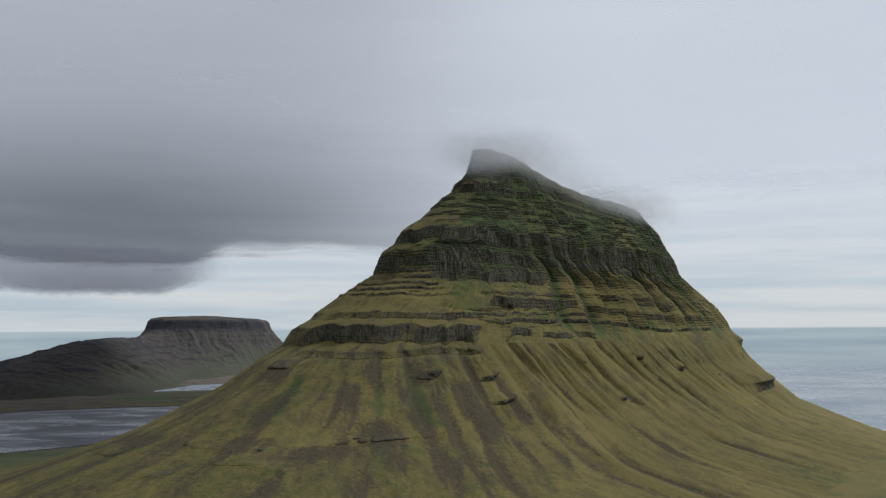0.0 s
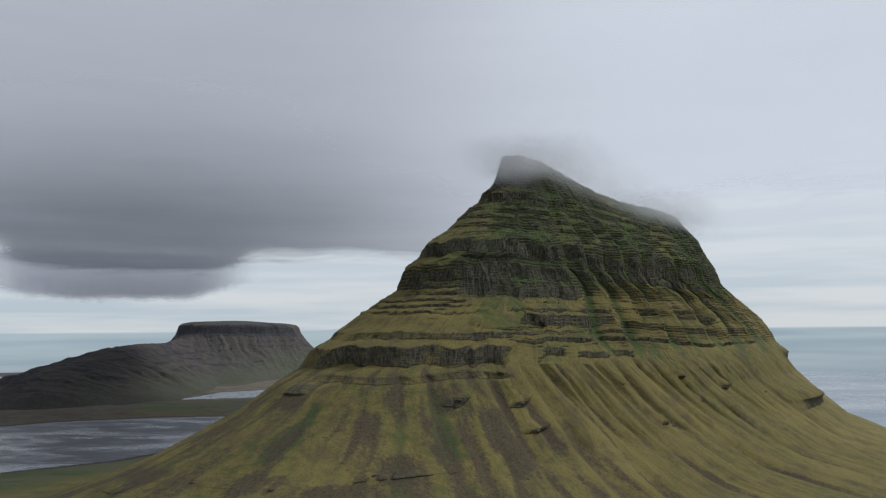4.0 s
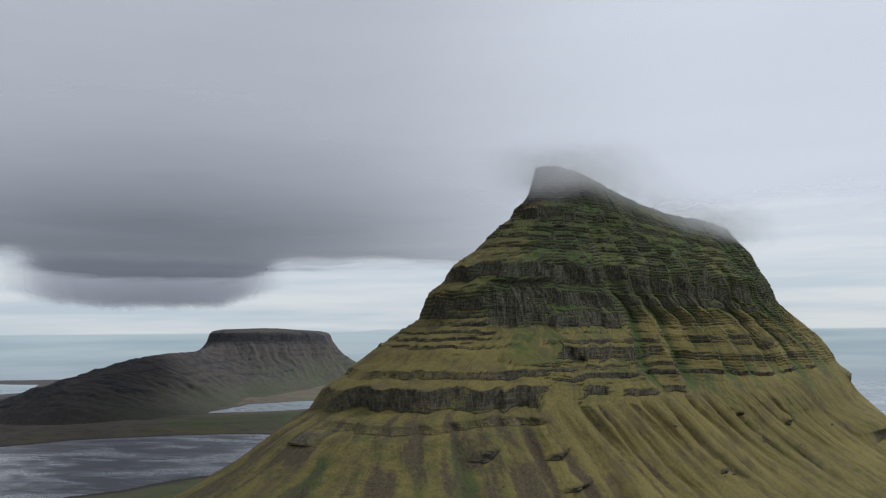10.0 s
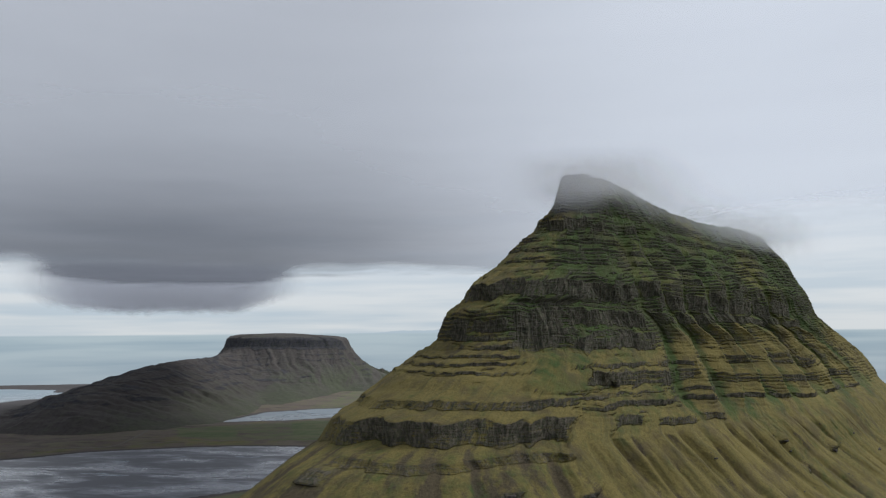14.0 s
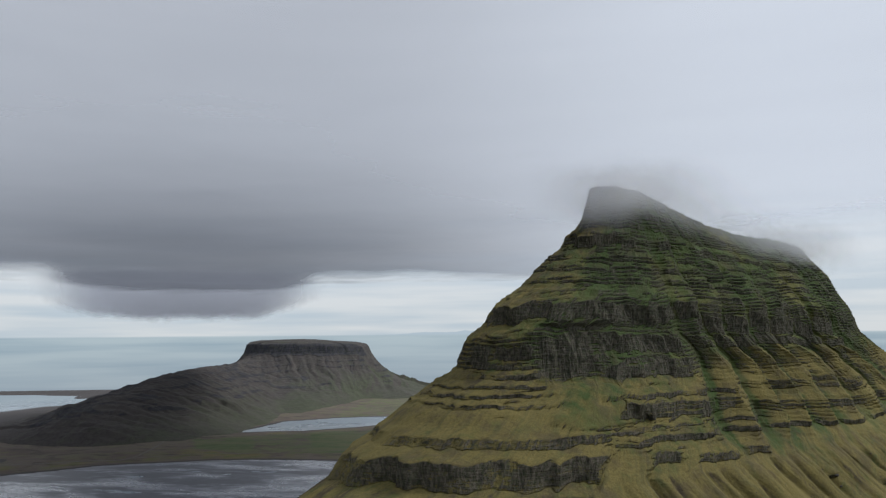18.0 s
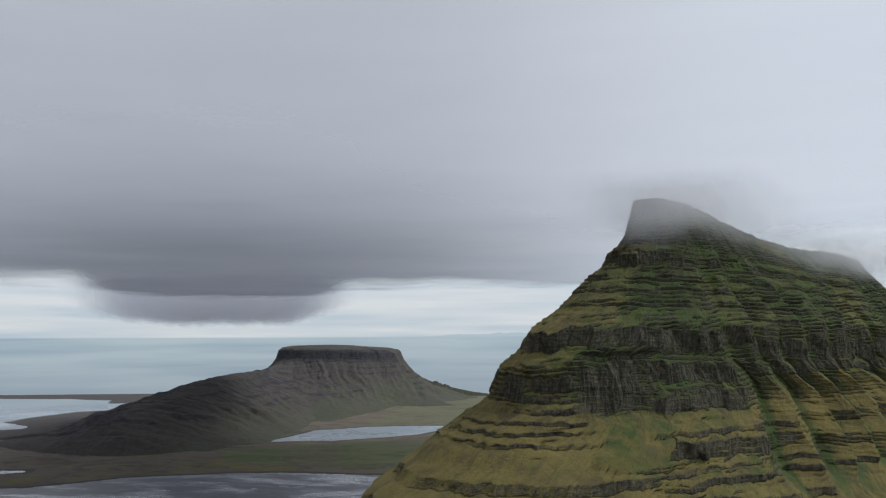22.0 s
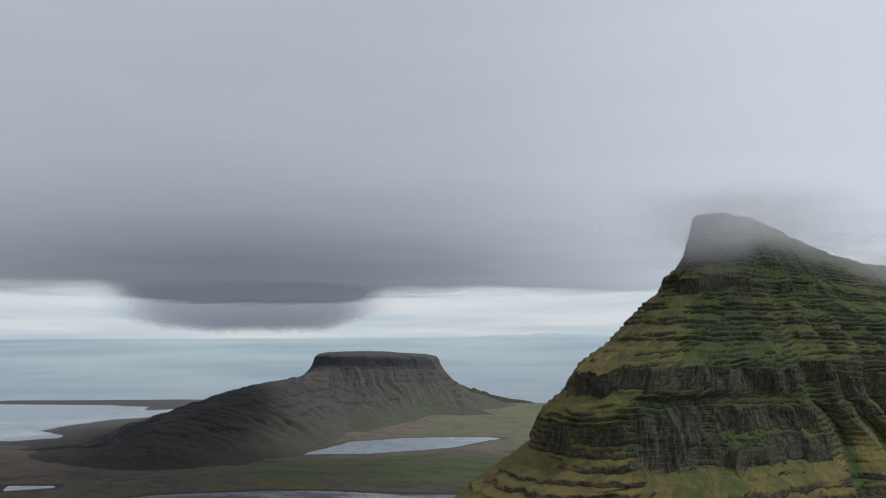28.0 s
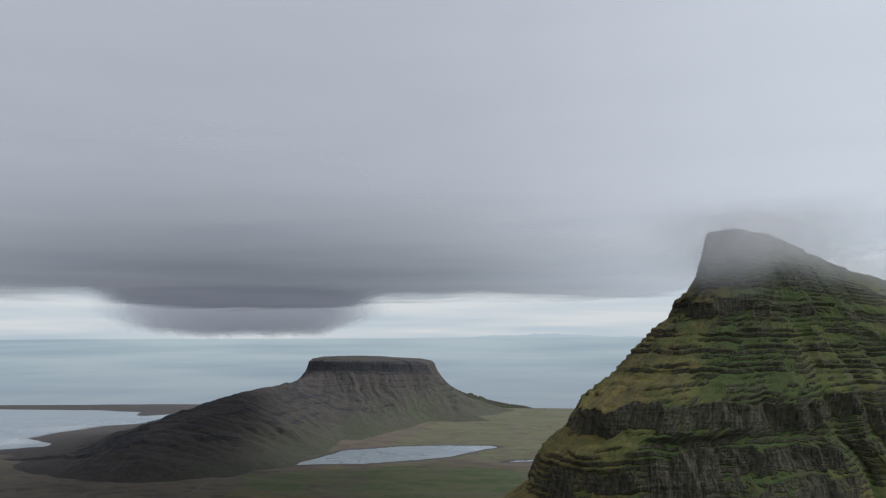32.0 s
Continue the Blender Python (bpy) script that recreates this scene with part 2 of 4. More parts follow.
def slope_material(name, grass_a, grass_b, rock_a, rock_b, scree, scale=1.0):
    """Turf, bare basalt and scree; where each lies comes with the mesh, the rest is grain."""
    n = Nodes(name, 0.95, 0.12)
    big, mid, fine = n.noise(0.012 / scale, 4), n.noise(0.09 / scale, 5, 0.6), n.noise(0.42 / scale, 6, 0.72)
    arc, high = n.attr("arc"), n.height()

    def laid(ka, kz, size, detail=4.0, rough=0.6):
        """Noise drawn out along the contour or down the slope."""
        v = n.tree.nodes.new("ShaderNodeCombineXYZ")
        n.put(v.inputs[0], n.math("MULTIPLY", arc, ka / scale)), n.put(v.inputs[1], n.math("MULTIPLY", high, kz / scale))
        n.put(v.inputs[2], n.math("MULTIPLY", mid, 0.6))
        t = n.tree.nodes.new("ShaderNodeTexNoise")
        n.put(t.inputs["Vector"], v.outputs[0])
        for k, q in (("Scale", size), ("Detail", detail), ("Roughness", rough)):
            t.inputs[k].default_value = q
        return t.outputs[0]

    arc = n.math("ADD", arc, n.math("MULTIPLY", n.noise(0.02 / scale, 3, 0.5), 26.0 * scale))
    rill, strata, column = laid(1, 0.12, 0.16, 5), laid(0.085, 1.0, 0.72, 8, 0.68), laid(1, 0.4, 0.40, 5)
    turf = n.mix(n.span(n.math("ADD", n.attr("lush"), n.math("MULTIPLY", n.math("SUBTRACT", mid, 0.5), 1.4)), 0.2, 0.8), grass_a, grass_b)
    turf = n.mix(n.span(rill, 0.45, 0.68, 0.0, 0.45), turf, tuple(0.5 * a + 0.5 * b for a, b in zip(scree, grass_b)))
    turf = n.mix(n.span(fine, 0.42, 0.66, 0.0, 0.5), turf, tuple(0.42 * v for v in grass_a))
    turf = n.mix(n.span(big, 0.45, 0.7, 0.0, 0.45), turf, tuple(1.3 * v for v in grass_a))
    turf = n.mix(n.span(n.noise(0.035 / scale, 6, 0.65), 0.47, 0.66, 0.0, 0.5), turf, tuple(0.8 * v for v in scree))
    stone = n.mix(n.span(column, 0.35, 0.65), rock_a, rock_b)
    stone = n.mix(n.span(n.noise(0.38 / scale, 6, 0.65), 0.44, 0.62, 0, 0.5), stone, tuple(0.6 * a + 0.1 * b for a, b in zip(grass_b, rock_b)))
    loose = n.mix(n.span(fine, 0.3, 0.7), scree, tuple(0.55 * v for v in scree))
    jag = n.math("MULTIPLY", n.math("SUBTRACT", n.noise(0.22 / scale, 6, 0.65), 0.5), 1.2)
    runs = n.math("MULTIPLY", n.math("SUBTRACT", rill, 0.5), 0.5)
    col = n.mix(n.span(n.math("ADD", n.attr("scree"), n.math("ADD", runs, n.math("MULTIPLY", jag, 0.9))), 0.36, 0.80, 0, 0.85), turf, loose)
    beds = n.math("MULTIPLY", n.math("SUBTRACT", strata, 0.5), n.math("ADD", n.math("MULTIPLY", n.attr("rock"), 2.6), 0.12))
    tufts = n.math("MULTIPLY", n.math("SUBTRACT", n.noise(0.75 / scale, 5, 0.7), 0.5), 0.9)
    col = n.mix(n.span(n.math("ADD", n.math("ADD", n.attr("rock"), tufts), n.math("ADD", n.math("MULTIPLY", jag, 0.9), beds)), 0.34, 0.66, 0.0, 0.94), col, stone)
    n.color(col)
    craggy = n.math("MULTIPLY", n.math("ADD", column, n.math("MULTIPLY", strata, 0.9)), n.span(n.attr("rock"), 0.15, 0.6))
    relief = n.math("ADD", n.math("MULTIPLY", fine, 0.35), n.math("ADD", craggy, n.math("MULTIPLY", mid, 0.5)))
    n.bump(n.math("ADD", relief, n.math("MULTIPLY", rill, 0.6)), 1.0 if scale == 1 else 0.4, 3.0 * scale)
    return n.mat


turf_rock = slope_material("turf_and_basalt", (0.158, 0.129, 0.046), (0.050, 0.080, 0.026), (0.047, 0.043, 0.037), (0.132, 0.115, 0.090), (0.082, 0.065, 0.045))
# dark basalt and moor, made darker still to stand in for cloud shade
far_slope_shaded = slope_material("far_slope_shaded", (0.050, 0.045, 0.043), (0.055, 0.062, 0.040), (0.022, 0.023, 0.029), (0.038, 0.038, 0.044), (0.072, 0.065, 0.059), 5.0)


def water_material():
    n = Nodes("sea_water", 0.12, 0.5)
    n.bsdf.inputs["IOR"].default_value = 1.33
    patch = n.noise(0.0016, 3, 0.5, (1, 2.5, 1))
    n.color(n.mix(n.span(patch, 0.35, 0.65), (0.10, 0.135, 0.165), (0.16, 0.19, 0.21)))
    n.put(n.bsdf.inputs["Roughness"], n.span(n.noise(0.004, 3), 0.35, 0.65, 0.22, 0.36))
    n.bump(n.noise(0.12, 4, 0.6, (1, 2, 1)), 0.5, 0.8)
    # the sheet thins out into the far sea behind it
    sep = n.tree.nodes.new("ShaderNodeVectorMath")
    sep.operation = "LENGTH"
    n.put(sep.inputs[0], n.co)
    clear = n.tree.nodes.new("ShaderNodeBsdfTransparent")
    mixer = n.tree.nodes.new("ShaderNodeMixShader")
    n.put(mixer.inputs[0], n.span(sep.outputs["Value"], 3300.0, 4560.0))
    n.put(mixer.inputs[1], n.bsdf.outputs[0]), n.put(mixer.inputs[2], clear.outputs[0])
    n.put(n.tree.nodes["Material Output"].inputs[0], mixer.outputs[0])
    return n.mat


def ground_material():
    n = Nodes("lowland", 0.95, 0.15)
    big, mid, fine = n.noise(0.006, 5, 0.6), n.noise(0.03, 5, 0.6), n.noise(0.3, 4, 0.6)
    moor = n.mix(n.span(big, 0.35, 0.65), (0.078, 0.060, 0.054), (0.108, 0.090, 0.072))
    moor = n.mix(n.span(mid, 0.5, 0.7, 0, 0.6), moor, (0.10, 0.10, 0.045))
    moor = n.mix(n.span(n.noise(0.009, 6, 0.62, (1, 1.8, 1), (0, 0, 15), 0.8), 0.50, 0.62, 0, 0.75), moor, (0.105, 0.098, 0.063))
    moor = n.mix(n.span(n.noise(0.013, 6, 0.65, (1, 2.2, 1), (0, 0, -12), 0.5), 0.52, 0.64, 0, 0.8), moor, (0.048, 0.041, 0.037))
    field = n.mix(n.span(mid, 0.35, 0.65), (0.056, 0.080, 0.034), (0.082, 0.098, 0.046))
    field = n.mix(n.span(n.noise(0.006, 3, 0.5, (1, 2.6, 1), (0, 0, 18)), 0.46, 0.54, 0, 0.7), field, (0.105, 0.105, 0.058))
    col = n.mix(n.span(n.math("ADD", n.attr("green"), n.math("MULTIPLY", n.math("SUBTRACT", mid, 0.5), 1.1)), 0.35, 0.65), moor, field)
    col = n.mix(n.span(n.math("ADD", n.attr("turf"), n.math("MULTIPLY", n.math("SUBTRACT", mid, 0.5), 0.7)), 0.3, 0.7), col, n.mix(n.span(mid, 0.4, 0.65), (0.15, 0.125, 0.045), (0.085, 0.095, 0.035)))
    col = n.mix(n.span(fine, 0.4, 0.8, 0, 0.4), col, (0.05, 0.045, 0.03))
    col = n.mix(n.span(n.math("ADD", n.attr("shore"), n.math("MULTIPLY", n.math("SUBTRACT", mid, 0.5), 0.6)), 0.4, 0.6), col, (0.05, 0.046, 0.045))
    n.color(col)
    n.bump(n.math("ADD", mid, fine), 0.5, 1.0)
    # the drowned sea bed clears away, so that the far sea shows beyond the sheet of water
    clear = n.tree.nodes.new("ShaderNodeBsdfTransparent")
    mixer = n.tree.nodes.new("ShaderNodeMixShader")
    n.put(mixer.inputs[0], n.span(n.height(), -1.2, -2.2))
    n.put(mixer.inputs[1], n.bsdf.outputs[0]), n.put(mixer.inputs[2], clear.outputs[0])
    n.put(n.tree.nodes["Material Output"].inputs[0], mixer.outputs[0])
    return n.mat


def mud_material():
    n = Nodes("wet_mud", 0.3, 0.5)
    film = n.noise(0.03, 7, 0.7, (0.55, 1.3, 1), (0, 0, 20), 0.8)
    flat = n.noise(0.0036, 3, 0.55, (0.6, 1.6, 1), (0, 0, 24), 1.4)
    wet = n.span(n.math("ADD", n.math("MULTIPLY", film, 0.36), n.math("MULTIPLY", flat, 0.64)), 0.43, 0.60)
    n.color(n.mix(wet, (0.042, 0.043, 0.052), (0.082, 0.091, 0.110)))
    n.put(n.bsdf.inputs["Roughness"], n.span(wet, 0, 1, 0.50, 0.26))
    n.bump(film, 0.3, 0.5)
    return n.mat


def basalt_material():
    n = Nodes("basalt", 0.9, 0.2)
    n.color(n.mix(n.span(n.noise(1.6, 5, 0.65), 0.35, 0.65), (0.026, 0.024, 0.024), (0.085, 0.074, 0.062)))
    n.bump(n.noise(4.0, 4), 0.6, 0.3)
    return n.mat


basalt = basalt_material()
water_mat, ground_mat, mud_mat = water_material(), ground_material(), mud_material()


def cloud_material(name, edge, thin, dense, front):
    """Thin lit vapour: scatters the light of both its sides, and lets a part straight through."""
    n = Nodes(name)
    n.tree.nodes.remove(n.bsdf)
    thick = n.attr("thick")
    glow = n.tree.nodes.new("ShaderNodeBsdfTranslucent")
    back = n.tree.nodes.new("ShaderNodeBsdfDiffuse")
    both = n.tree.nodes.new("ShaderNodeMixShader")
    clear = n.tree.nodes.new("ShaderNodeBsdfTransparent")
    veil = n.tree.nodes.new("ShaderNodeMixShader")
    soft = n.noise(0.0022, 4, 0.5)
    tone = n.mix(n.span(n.math("ADD", thick, n.math("MULTIPLY", n.math("SUBTRACT", soft, 0.5), 0.14)), 0.0, 1.0), thin, dense)
    n.put(glow.inputs[0], tone)
    n.put(back.inputs[0], tone)
    both.inputs[0].default_value = front
    n.put(both.inputs[1], glow.outputs[0]), n.put(both.inputs[2], back.outputs[0])
    wisp = n.noise(edge, 6, 0.6, (1, 1, 1), (0, 0, 0), 0.6)
    cover = n.span(n.math("ADD", n.attr("cover"), n.math("MULTIPLY", n.math("SUBTRACT", wisp, 0.5), n.attr("ragged"))), 0.0, 1.0)
    n.put(veil.inputs[0], cover)
    n.put(veil.inputs[1], clear.outputs[0]), n.put(veil.inputs[2], both.outputs[0])
    n.put(n.tree.nodes["Material Output"].inputs[0], veil.outputs[0])
    return n.mat


deck_mat = cloud_material("cloud_vapour", 0.006, (0.52, 0.56, 0.63), (0.075, 0.081, 0.096), 0.2)
fog_mat = cloud_material("fog_vapour", 0.020, (0.97, 0.97, 0.98), (0.4, 0.4, 0.4), 0.5)
bank_mat = cloud_material("bank_vapour", 0.006, (0.82, 0.83, 0.87), (0.30, 0.31, 0.34), 0.2)

# ------------------------------------------------------------------ the lowland, one sheet
COAST = [(-3900, 2700), (-2086, 2878), (-1985, 2986), (-2018, 3058), (-2216, 3172), (-2221, 3319), (-2192, 3620), (-2082, 3735), (-2122, 4044),
         (-2194, 4273), (-1600, 4850), (-778, 4798), (-275, 4817), (150, 4760), (200, 4200), (300, 3200), (420, 2450), (650, 2080), (848, 1901),
         (862, 1750), (838, 1660), (850, 1589), (1010, 1300), (1250, 900), (1500, 0), (1500, -4000), (-3900, -4000)]
SPIT = [(-3500, 4474), (-2552, 4714), (-1598, 4870), (-1600, 4800), (-2150, 4330), (-2320, 4095), (-2420, 4290), (-2728, 4345), (-3400, 4290)]
LAGOON = [(-3900, 1500), (-1500, 1870), (-1202, 1935), (-1068, 2081), (-978, 2122), (-825, 2187), (-667, 2219), (-513, 2216), (-250, 2260),
          (-150, 2150), (-330, 1850), (-570, 1590), (-640, 1470), (-754, 1374), (-900, 1230), (-1500, 900), (-3900, 500)]
LAKE = [(-990, 2760), (-930, 3080), (-794, 3201), (-641, 3260), (-477, 3292), (-442, 3254), (-496, 3172), (-558, 3015), (-642, 2914), (-789, 2816)]
POND = [(-375, 2925), (-300, 2965), (-290, 2990), (-350, 2965)]
POOL = [(-1433, 2062), (-1470, 2130), (-1353, 2151), (-1340, 2125)]
FIELD = [(-1027, 2528), (-868, 2654), (-575, 2787), (-344, 2758), (-150, 2700), (-150, 2330), (-498, 2310), (-792, 2280), (-935, 2340)]


def land_shape(X, Y):
    """How far inland each place lies, and its height."""
    wob = 25 * fbm(X / 160, Y / 160, seed=3, octaves=4)
    land = np.maximum(poly_distance(X, Y, COAST), poly_distance(X, Y, SPIT)) + wob * 0.6
    for pool in (LAGOON, LAKE, POND, POOL):
        land = np.minimum(land, -poly_distance(X, Y, pool) + wob * (0.5 if pool in (LAGOON, LAKE) else 0.1))
    Z = np.where(land > 0, 0.4 + 6 * step01(0, 160, land) + 9 * step01(100, 700, land), np.maximum(land * 0.05, -3))
    return land, Z + step01(20, 200, land) * 4 * fbm(X / 120, Y / 120, seed=9)


def lowland():
    ang = np.concatenate([np.linspace(-60, 62, 620), np.linspace(63, 299, 80)])
    ang = np.radians(90 + ang)
    rad = np.concatenate([np.linspace(0, 600, 20)[:-1], np.geomspace(600, 5700, 400)])
    A, R = np.meshgrid(ang, rad)
    X, Y = R * np.cos(A), R * np.sin(A)
    land, Z = land_shape(X, Y)
    green = step01(-25, 25, poly_distance(X, Y, FIELD)) * 0.9
    green = np.maximum(green, step01(230, 60, -poly_distance(X, Y, [(-900, 1200), (-560, 1420), (-300, 1700), (-500, 1300), (-760, 1150)])) * step01(8, 40, land))
    green = np.maximum(green, step01(700, 820, X) * step01(2000, 1400, Y))
    green = np.maximum(green, 0.6 * step01(90, 30, land) * step01(-1900, -2050, X) * step01(2800, 3000, Y))
    green = np.maximum(green, 0.5 * step01(-1000, -750, X) * step01(2850, 3000, Y))
    wide = step01(-1700, -1950, X) * step01(2600, 2800, Y)
    shore = np.maximum(step01(34, 4, land), wide * step01(330, 120, land))
    along, across = (X - 30) * 0.585 + (Y - 1085) * 0.811, (X - 30) * 0.811 - (Y - 1085) * 0.585
    turf = step01(1.25, 0.85, np.hypot((along - 150) / 1100, across / 620))
    tide, edge = -poly_distance(X, Y, LAGOON), -poly_distance(X, Y, FIELD)
    strips = step01(-0.1, 0.25, vnoise((X * 0.95 + Y * 0.3) / 75, (Y * 0.95 - X * 0.3) / 210, seed=33))
    green = green * np.where(edge < 30, 0.6 + 0.4 * strips, 1.0)
    meadow = np.maximum(step01(10, 45, tide) * step01(300, 110, tide), step01(150, 40, edge)) * (Y > 1900)
    turf = np.maximum(turf, meadow * (0.38 + 0.3 * fbm(X / 70, Y / 110, seed=34)) * step01(0.6, 0.3, green))
    ob = grid_mesh("ground", X, Y, Z, ground_mat, (("green", green), ("shore", shore), ("turf", turf)), closed=True)
    return tagged(ob, "brown moor and green hay fields between shore and hills", "ground", kind="structure")


lowland()


def water_sheet():
    ang = np.linspace(0, 2 * np.pi, 181)[:-1]
    rad = np.concatenate([[1.0], np.linspace(300, 4600, 30)])
    A, R = np.meshgrid(ang, rad)
    ob = grid_mesh("water", R * np.cos(A), R * np.sin(A), 0 * R, water_mat, closed=True)
    ob.location = (0, 300, 0)
    return tagged(ob, "calm grey-blue sea reflecting an overcast sky", "sea", kind="structure")


water_sheet()


def tidal_flat():
    xs, ys = np.meshgrid(np.linspace(-2600, -100, 260), np.linspace(700, 2330, 200))
    inside = poly_distance(xs, ys, LAGOON)
    z = 0.05 + 0.35 * step01(0, 60, inside) * (0.4 + fbm(xs / 90, ys / 40, seed=21))
    z = np.where(inside > -20, z, -2.0)
    ob = grid_mesh("tidal_flat", xs, ys, z, mud_mat)
    return tagged(ob, "wet grey mudflat with thin sheets of tidewater", "mudflat", kind="structure")


tidal_flat()



def gravel_material():
    n = Nodes("gravel", 0.95, 0.15)
    n.color(n.mix(n.span(n.noise(0.2, 5), 0.35, 0.65), (0.085, 0.08, 0.07), (0.12, 0.11, 0.095)))
    return n.mat


def lane(name, points, wide, label):
    """A gravel road on a low bank, laid smoothly through the points."""
    p = np.array(points, float)
    t = np.linspace(0, len(p) - 1, 40 * (len(p) - 1))
    i = np.clip(t.astype(int), 0, len(p) - 2)
    q = (t - i)[:, None]
    prev, nxt = p[np.clip(i - 1, 0, None)], p[np.clip(i + 2, None, len(p) - 1)]
    a, b = p[i], p[i + 1]
    c = 0.5 * (2 * a + (b - prev) * q + (2 * prev - 5 * a + 4 * b - nxt) * q ** 2 + (3 * a - prev - 3 * b + nxt) * q ** 3)
    d = np.gradient(c, axis=0)
    n = np.stack([-d[:, 1], d[:, 0]], -1) / np.hypot(d[:, 0], d[:, 1])[:, None]
    off = np.array([-1.3, -0.6, 0.6, 1.3])[:, None] * wide / 1.2
    X, Y = c[:, 0] + off * n[:, 0], c[:, 1] + off * n[:, 1]
    Z = land_shape(c[:, 0], c[:, 1])[1] + np.array([-1.5, 0.5, 0.5, -1.5])[:, None]
    return tagged(grid_mesh(name, X, Y, Z, gravel, smooth=False), label, "road", kind="structure")


gravel = gravel_material()
lane("road", [(-1600, 1975), (-1352, 2034), (-1207, 2078), (-1130, 2132), (-1030, 2190), (-1054, 2387), (-1084, 2511), (-1027, 2589), (-817, 2671), (-560, 2800), (-330, 2880)], 5,
     "pale gravel road winding across the moor")
lane("farm_track", [(-1030, 2190), (-900, 2262), (-760, 2290), (-600, 2330), (-400, 2360), (-200, 2400)], 3, "narrow gravel track along the lagoon shore")

# ------------------------------------------------------------------ the terraced mountain
ALONG, ACROSS, SUMMIT = np.array((0.585, 0.811)), np.array((0.811, -0.585)), np.array((30.0, 1085.0))
# height: where the foot of that contour ends to the south and north, and how far it stands out to east and west
CONTOUR = np.array([
    (-8, -866, 1181, 531, 556), (0, -806, 1145, 468, 495), (15, -738, 1139, 413, 444), (60, -616, 1050, 290, 342), (104, -464, 1030, 222, 227),
    (144, -358, 960, 188, 200), (172, -303, 925, 172, 200), (199, -252, 915, 146, 205), (235, -200, 880, 124, 178), (268, -144, 807, 101, 143),
    (300, -133, 722, 86, 105), (328, -96, 686, 84, 86), (360, -50, 660, 62, 70), (389, -16, 655, 43, 38), (412, 6, 640, 26, 20), (448, 20, 605, 6, 5)])
# cliffs: foot, top, from where to where round the contour (metres from the south end, east positive), how softly they end, how bold
CLIFFS = [
    (173, 180, -20, 188, 12, 1.0), (187, 206, -170, 172, 7, 1.0), (213, 220, -170, 176, 25, 1.1), (217, 221, 172, 430, 25, .8), (209, 214, 208, 900, 20, .9),
    (192, 201, 230, 264, 5, .9), (192, 199, 286, 402, 10, .8), (226, 240, 200, 362, 14, .7), (243, 247, 150, 358, 8, 1.1), (225, 238, 182, 218, 4, 1.0),
    (225, 234, 400, 900, 40, .6), (245, 252, 380, 900, 40, .5), (262, 268, 360, 900, 40, .4), (240, 243, -170, 112, 12, .9), (247, 250, -170, 96, 12, .9),
    (254, 257, -170, 76, 10, .9), (261, 265, -170, 70, 9, .9), (270, 274, -170, 60, 7, .9), (278, 289, 8, 56, 4, 1.1), (274, 292, -170, -2, 8, 1.1),
    (259, 299, 60, 150, 18, .8), (258, 275, 150, 296, 18, .9), (284, 299, 150, 292, 18, 1.0), (310, 326, -170, 330, 14, 1.2), (303, 320, 330, 900, 30, 1.0), (286, 297, 330, 900, 30, .9),
    (333, 338, -170, 900, 30, .45), (345, 351, -170, 900, 30, .45), (357, 363, -170, 900, 30, .45), (370, 376, -170, 900, 30, .45), (386, 398, -170, 130, 25, 1.0), (385, 394, 130, 900, 30, .6),
    (405, 411, -170, 900, 30, .45), (419, 425, -170, 900, 30, .45)]
# chutes of the east face: where they stand at the height of 250 m
CHUTES = [-400, 335, 398, 455, 525, 598, 690, 790, 900, 1300]
# gullies of the talus: where they begin round the contour, how deep and how wide
GULLIES = [(-62, 2.5, 6), (-30, 2, 6), (12, 2.5, 5), (34, 2, 5), (62, 2.5, 5), (86, 4, 5), (104, 2.5, 5), (126, 4, 7), (150, 5, 7), (172, 4, 6), (193, 7, 7), (229, 8, 8),
           (250, 6, 7), (272, 3, 5), (296, 5, 7), (318, 5, 7), (346, 4, 6), (372, 3, 6), (400, 6, 8), (428, 3, 6), (462, 4, 7), (500, 4, 7), (548, 3, 7), (590, 3, 7), (650, 3, 8), (720, 3, 8)]
# bare dark scree on the talus: place (as for the gullies), height, half width, half height
BARE = [(120, 131, 11, 25), (138, 113, 15, 19), (44, 142, 7, 13), (40, 100, 14, 6), (-13, 156, 20, 8), (61, 113, 8, 11), (16, 106, 14, 7), (176, 128, 8, 32), (58, 160, 7, 10),
        (-40, 104, 22, 6), (92, 84, 14, 7), (205, 96, 9, 26), (152, 158, 6, 14), (300, 76, 8, 22), (520, 60, 9, 20)]


def contour_at(z):
    """Smoothly joined contour sizes for heights z."""
    zz = np.arange(-8, 449.0)
    kern = np.hanning(19)
    kern /= kern.sum()
    out = []
    for k in range(1, 5):
        v = np.interp(zz, CONTOUR[:, 0], CONTOUR[:, k])
        pad = np.concatenate([2 * v[0] - v[9:0:-1], v, 2 * v[-1] - v[-2:-11:-1]])
        out.append(np.interp(z, zz, np.convolve(pad, kern, "valid")))
    return out


def crag_mesh(seed):
    """A jagged lump of basalt, about two metres across, with a flat tilted top."""
    bm = bmesh.new()
    bmesh.ops.create_icosphere(bm, subdivisions=2, radius=1.0)
    for v in bm.verts:
        p = v.co * 1.7 + Vector((seed * 9.1, 3.3, 7.7))
        v.co *= 1.0 + 0.38 * noise.noise(p) + 0.2 * noise.noise(p * 2.6)
        v.co.z = min(v.co.z, 0.62 + 0.12 * v.co.x)
    me = bpy.data.meshes.new("crag")
    bm.to_mesh(me)
    bm.free()
    me.materials.append(basalt)
    return me


